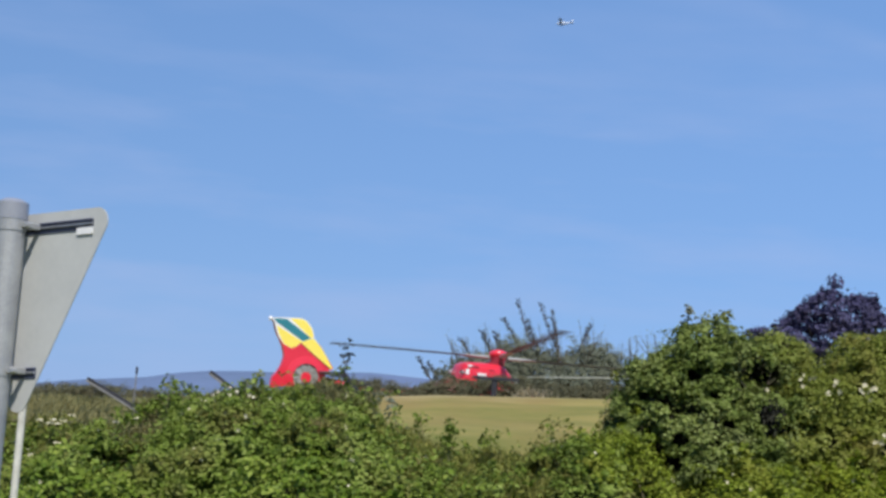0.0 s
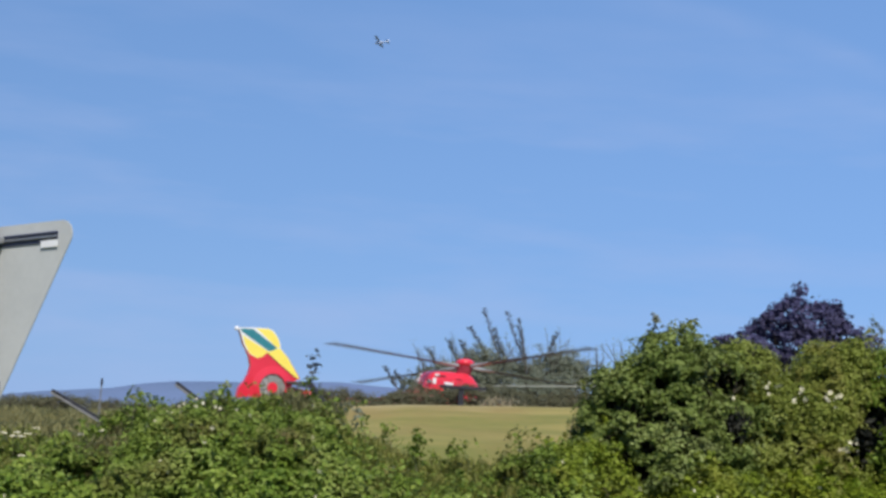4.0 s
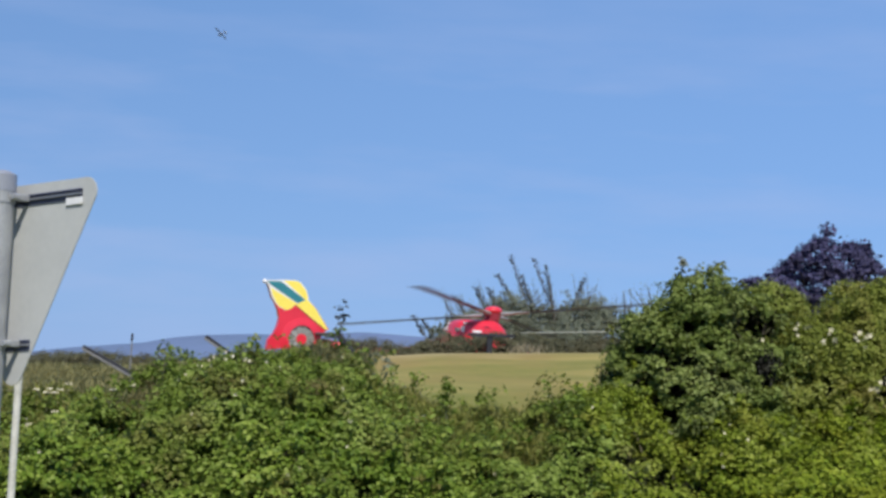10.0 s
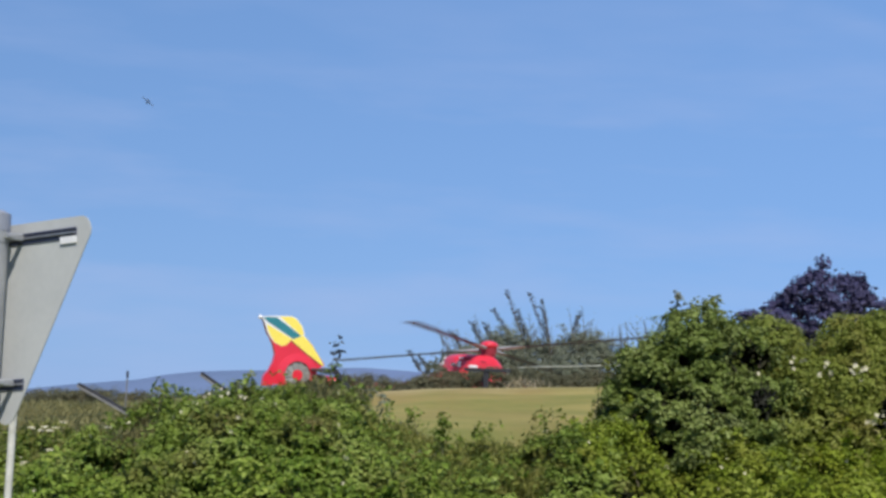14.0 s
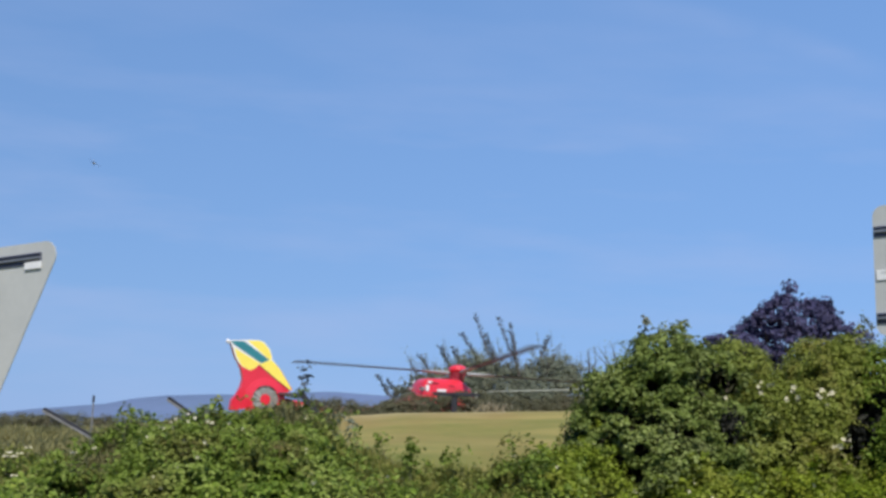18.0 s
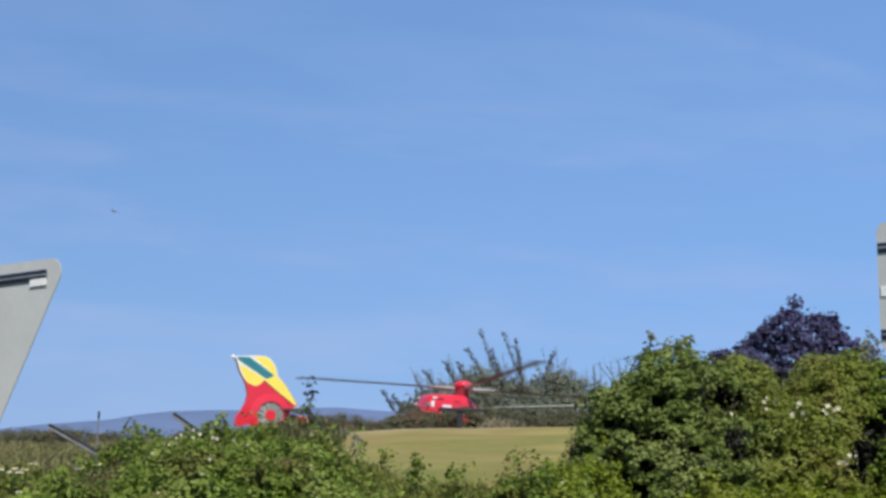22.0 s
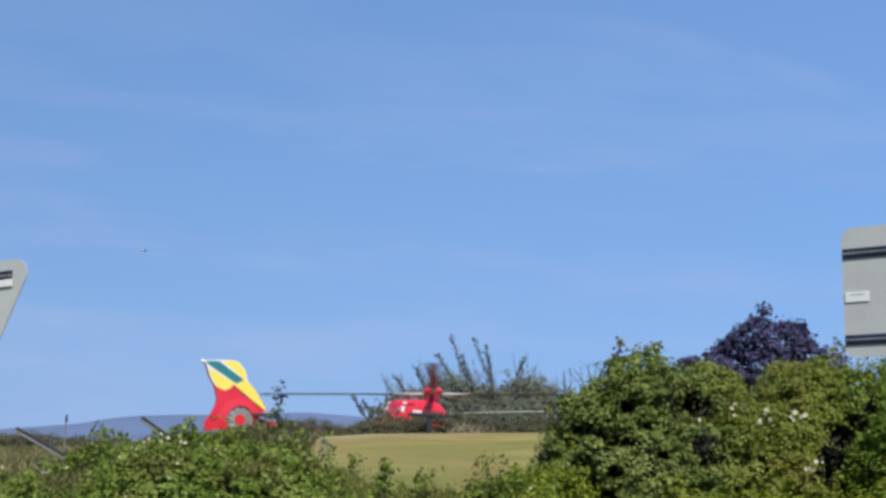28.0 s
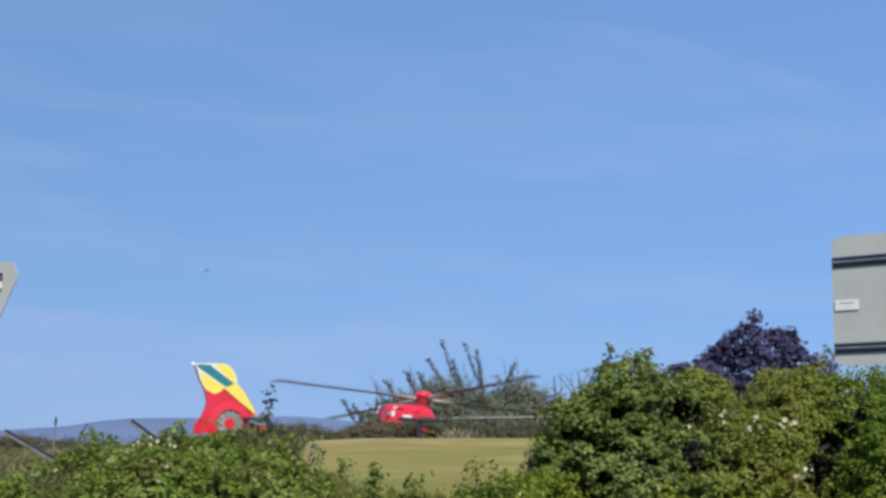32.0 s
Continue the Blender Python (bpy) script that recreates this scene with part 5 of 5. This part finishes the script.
        tops, bots = [], []
        for x, y1, y0, t in secs:
            tops.append([bm.verts.new((x, y1, 0)), bm.verts.new((x, y1 * 0.5, t)), bm.verts.new((x, y0, 0.004))])
            bots.append([tops[-1][0], bm.verts.new((x, y1 * 0.5, -t)), tops[-1][2]])
        for seq, flip in ((tops, 0), (bots, 1)):
            for a, b in zip(seq, seq[1:]):
                for j in range(2):
                    q = (a[j], b[j], b[j + 1], a[j + 1])
                    f = bm.faces.new(q[::-1] if flip else q)
                    f.material_index = flip
        bm.faces.new((tops[0][0], tops[0][1], tops[0][2], bots[0][1]))
        bm.faces.new((tops[-1][0], bots[-1][1], tops[-1][2], tops[-1][1]))
        bl = part("blade", bm, BLADE, rotor, "long dark rotor blade")
        bl.data.materials.append(BLADE_UNDER)
        bl.matrix_basis = Matrix.Rotation(math.pi / 2 * i, 4, "Z")
        part("cuff", add_loft(bmesh.new(), [(0.30, 0, 0.07, 0.055, 0.8), (0.60, 0, 0.085, 0.05, 0.8), (0.95, 0, 0.11, 0.036, 0.9), (1.22, 0, 0.10, 0.030, 1)], 12), CUFF, bl, "pale grey blade root cuff")
    return rotor


rotor = build_helicopter()


# ---- light aircraft in the sky ----
def build_plane():
    p = empty("light_aircraft", Matrix(), "small white light aircraft flying away in clear sky", "aircraft")
    # darker belly shell added to paint the underside's shade
    part("belly", add_loft(bmesh.new(), [(2.25, -0.22, 0.10, 0.10, 1), (1.7, -0.29, 0.45, 0.36, 0.9), (0.8, -0.31, 0.57, 0.52, 0.85), (-0.8, -0.22, 0.50, 0.45, 0.85), (-2.3, -0.06, 0.28, 0.26, 1), (-4.3, 0.06, 0.10, 0.10, 1)], 16), PLANE_BLUE, p, "lower fuselage darkened for underside shade", True)
    bm = add_loft(bmesh.new(), [(2.4, 0.0, 0.12, 0.14, 1), (1.9, 0.0, 0.42, 0.45, 0.9), (0.9, 0.1, 0.55, 0.68, 0.85), (-0.6, 0.1, 0.5, 0.6, 0.85), (-2.2, 0.12, 0.28, 0.3, 1), (-4.6, 0.18, 0.1, 0.13, 1)], 16)
    part("fuselage", bm, PLANE_GREY, p, smooth=True)
    part("wing", add_box(bmesh.new(), (0.5, 0, 0.80), (1.3, 9.0, 0.16), 0.05), PLANE_BLUE, p, "wing darkened for shade and haze")
    part("tailplane", add_box(bmesh.new(), (-4.3, 0, 0.24), (0.8, 3.0, 0.07), 0.03), PLANE_BLUE, p)
    part("tail_fin", add_prism(bmesh.new(), [(-4.75, 0.2), (-3.7, 0.2), (-4.45, 1.4), (-4.85, 1.4)], 0.08), PLANE_GREY, p)
    for s in (-1, 1):
        leg = part("wheel_leg", add_tube(bmesh.new(), (0.4, s * 0.4, -0.4), (0.4, s * 0.95, -0.95), 0.05, 0.04, 8), DUCT, p)
        part("wheel", add_tube(bmesh.new(), (0.4, s * 0.9, -0.95), (0.4, s * 1.05, -0.95), 0.2, 0.2, 14), BLACK, leg)
    return p


plane = build_plane()


# ---- movement ----
# seconds and the turn of one blade from due left towards the viewer, in degrees, within a quarter turn
PHASE = ((0, 20), (0.5, 39), (1, 76.6), (1.5, 25), (2, 78), (2.5, 38), (3, 10), (3.5, 69), (4, 43), (4.5, 19), (6.5, 12), (6.7, 4), (7, 77), (7.5, 46), (8, 18), (8.5, 83), (9, 47),
         (9.5, 13), (10, 66.5), (10.5, 26), (11, 81), (11.5, 36), (12, 87), (12.5, 36), (13, 81), (13.5, 24), (14, 65.5), (14.5, 9), (15, 42.6), (15.5, 76.6))
PHASE_LATE = ((17.5, 6), (18, 25), (18.5, 52), (19, 77), (19.5, 10), (20, 24), (20.5, 48), (21, 72.5), (21.5, 3.5), (22, 24), (22.5, 42), (23, 65), (23.5, 89.5), (24, 17), (24.5, 38), (25, 61), (25.5, 84),
              (27.5, 69.4), (27.8, 26), (28, 0), (28.3, 43), (28.6, 3), (28.8, 63.5), (29, 35), (29.4, 69), (29.6, 40), (30, 82), (30.2, 53), (30.4, 26), (30.8, 70), (31, 46), (31.3, 12), (31.7, 64.4), (32, 36.5))
EXTRA = {6.5: 90, 17.5: 180, 27.5: 270}   # whole quarter turns made while unseen


def motions():
    turn = HELI.to_3x3()
    axis = turn.inverted() @ Vector((-0.035, 0.134, 1.0)).normalized()
    seat = Matrix.Translation((0.12, -0.03, 3.37)) @ axis.to_track_quat("Z", "Y").to_matrix().to_4x4()
    # which way the seat's own x points in plan, so that the blades start where they should
    sx = (HELI @ seat).to_3x3() @ Vector((1, 0, 0))
    off = math.degrees(math.atan2(sx.y, sx.x))
    rows, last, total = [], None, 0.0
    for t, a in PHASE + PHASE_LATE:
        if last is None:
            total = a
        else:
            step = (a - last[1]) % 90 - 90 - EXTRA.get(t, 0)
            total += step
        rows.append((t, total))
        last = (t, a)
    # the blades turn almost a quarter turn each thirtieth of a second
    spin, k = [], 0
    for n in range(32 * FPS + 1):
        t = n / FPS
        while k < len(rows) - 2 and rows[k + 1][0] < t:
            k += 1
        (t0, a0), (t1, a1) = rows[k], rows[k + 1]
        spin.append((t, seat @ pose(0, 0, 0, 0, 0, 177.9 + a0 + (a1 - a0) * (t - t0) / (t1 - t0) + 90 * n - off)))
    walk(rotor, spin)
    # azimuth and height as seen from the road, distance, heading in plan (0 is +y, clockwise), nose up, bank
    way = ((0, 3.94, 14.97, 660, -76, -2, 4), (4, -1.99, 14.19, 730, -66, -3, 24), (9, -8.09, 12.43, 830, -46, -4, 36), (13, -11.1, 11.03, 920, -28, -5, 38), (18, -12.31, 9.15, 980, -4, -5, 34),
           (23, -11.51, 7.72, 1040, 22, -5, 30), (28, -9.31, 6.74, 1100, 45, -4, 24), (32, -6.58, 6.27, 1150, 60, -3, 18))
    rows = []
    for t, az, el, dist, head, nose, bank_ in way:
        a, e = radians(az), radians(el)
        c = Vector((math.sin(a) * math.cos(e), math.cos(a) * math.cos(e), math.sin(e))) * dist + Vector((0, 0, 1.6))
        m = Matrix.Translation(c) @ Matrix.Rotation(radians(90 - head), 4, "Z") @ Matrix.Rotation(radians(-nose), 4, "Y") @ Matrix.Rotation(radians(bank_), 4, "X")
        rows.append((t, m))
    walk(plane, rows)


motions()
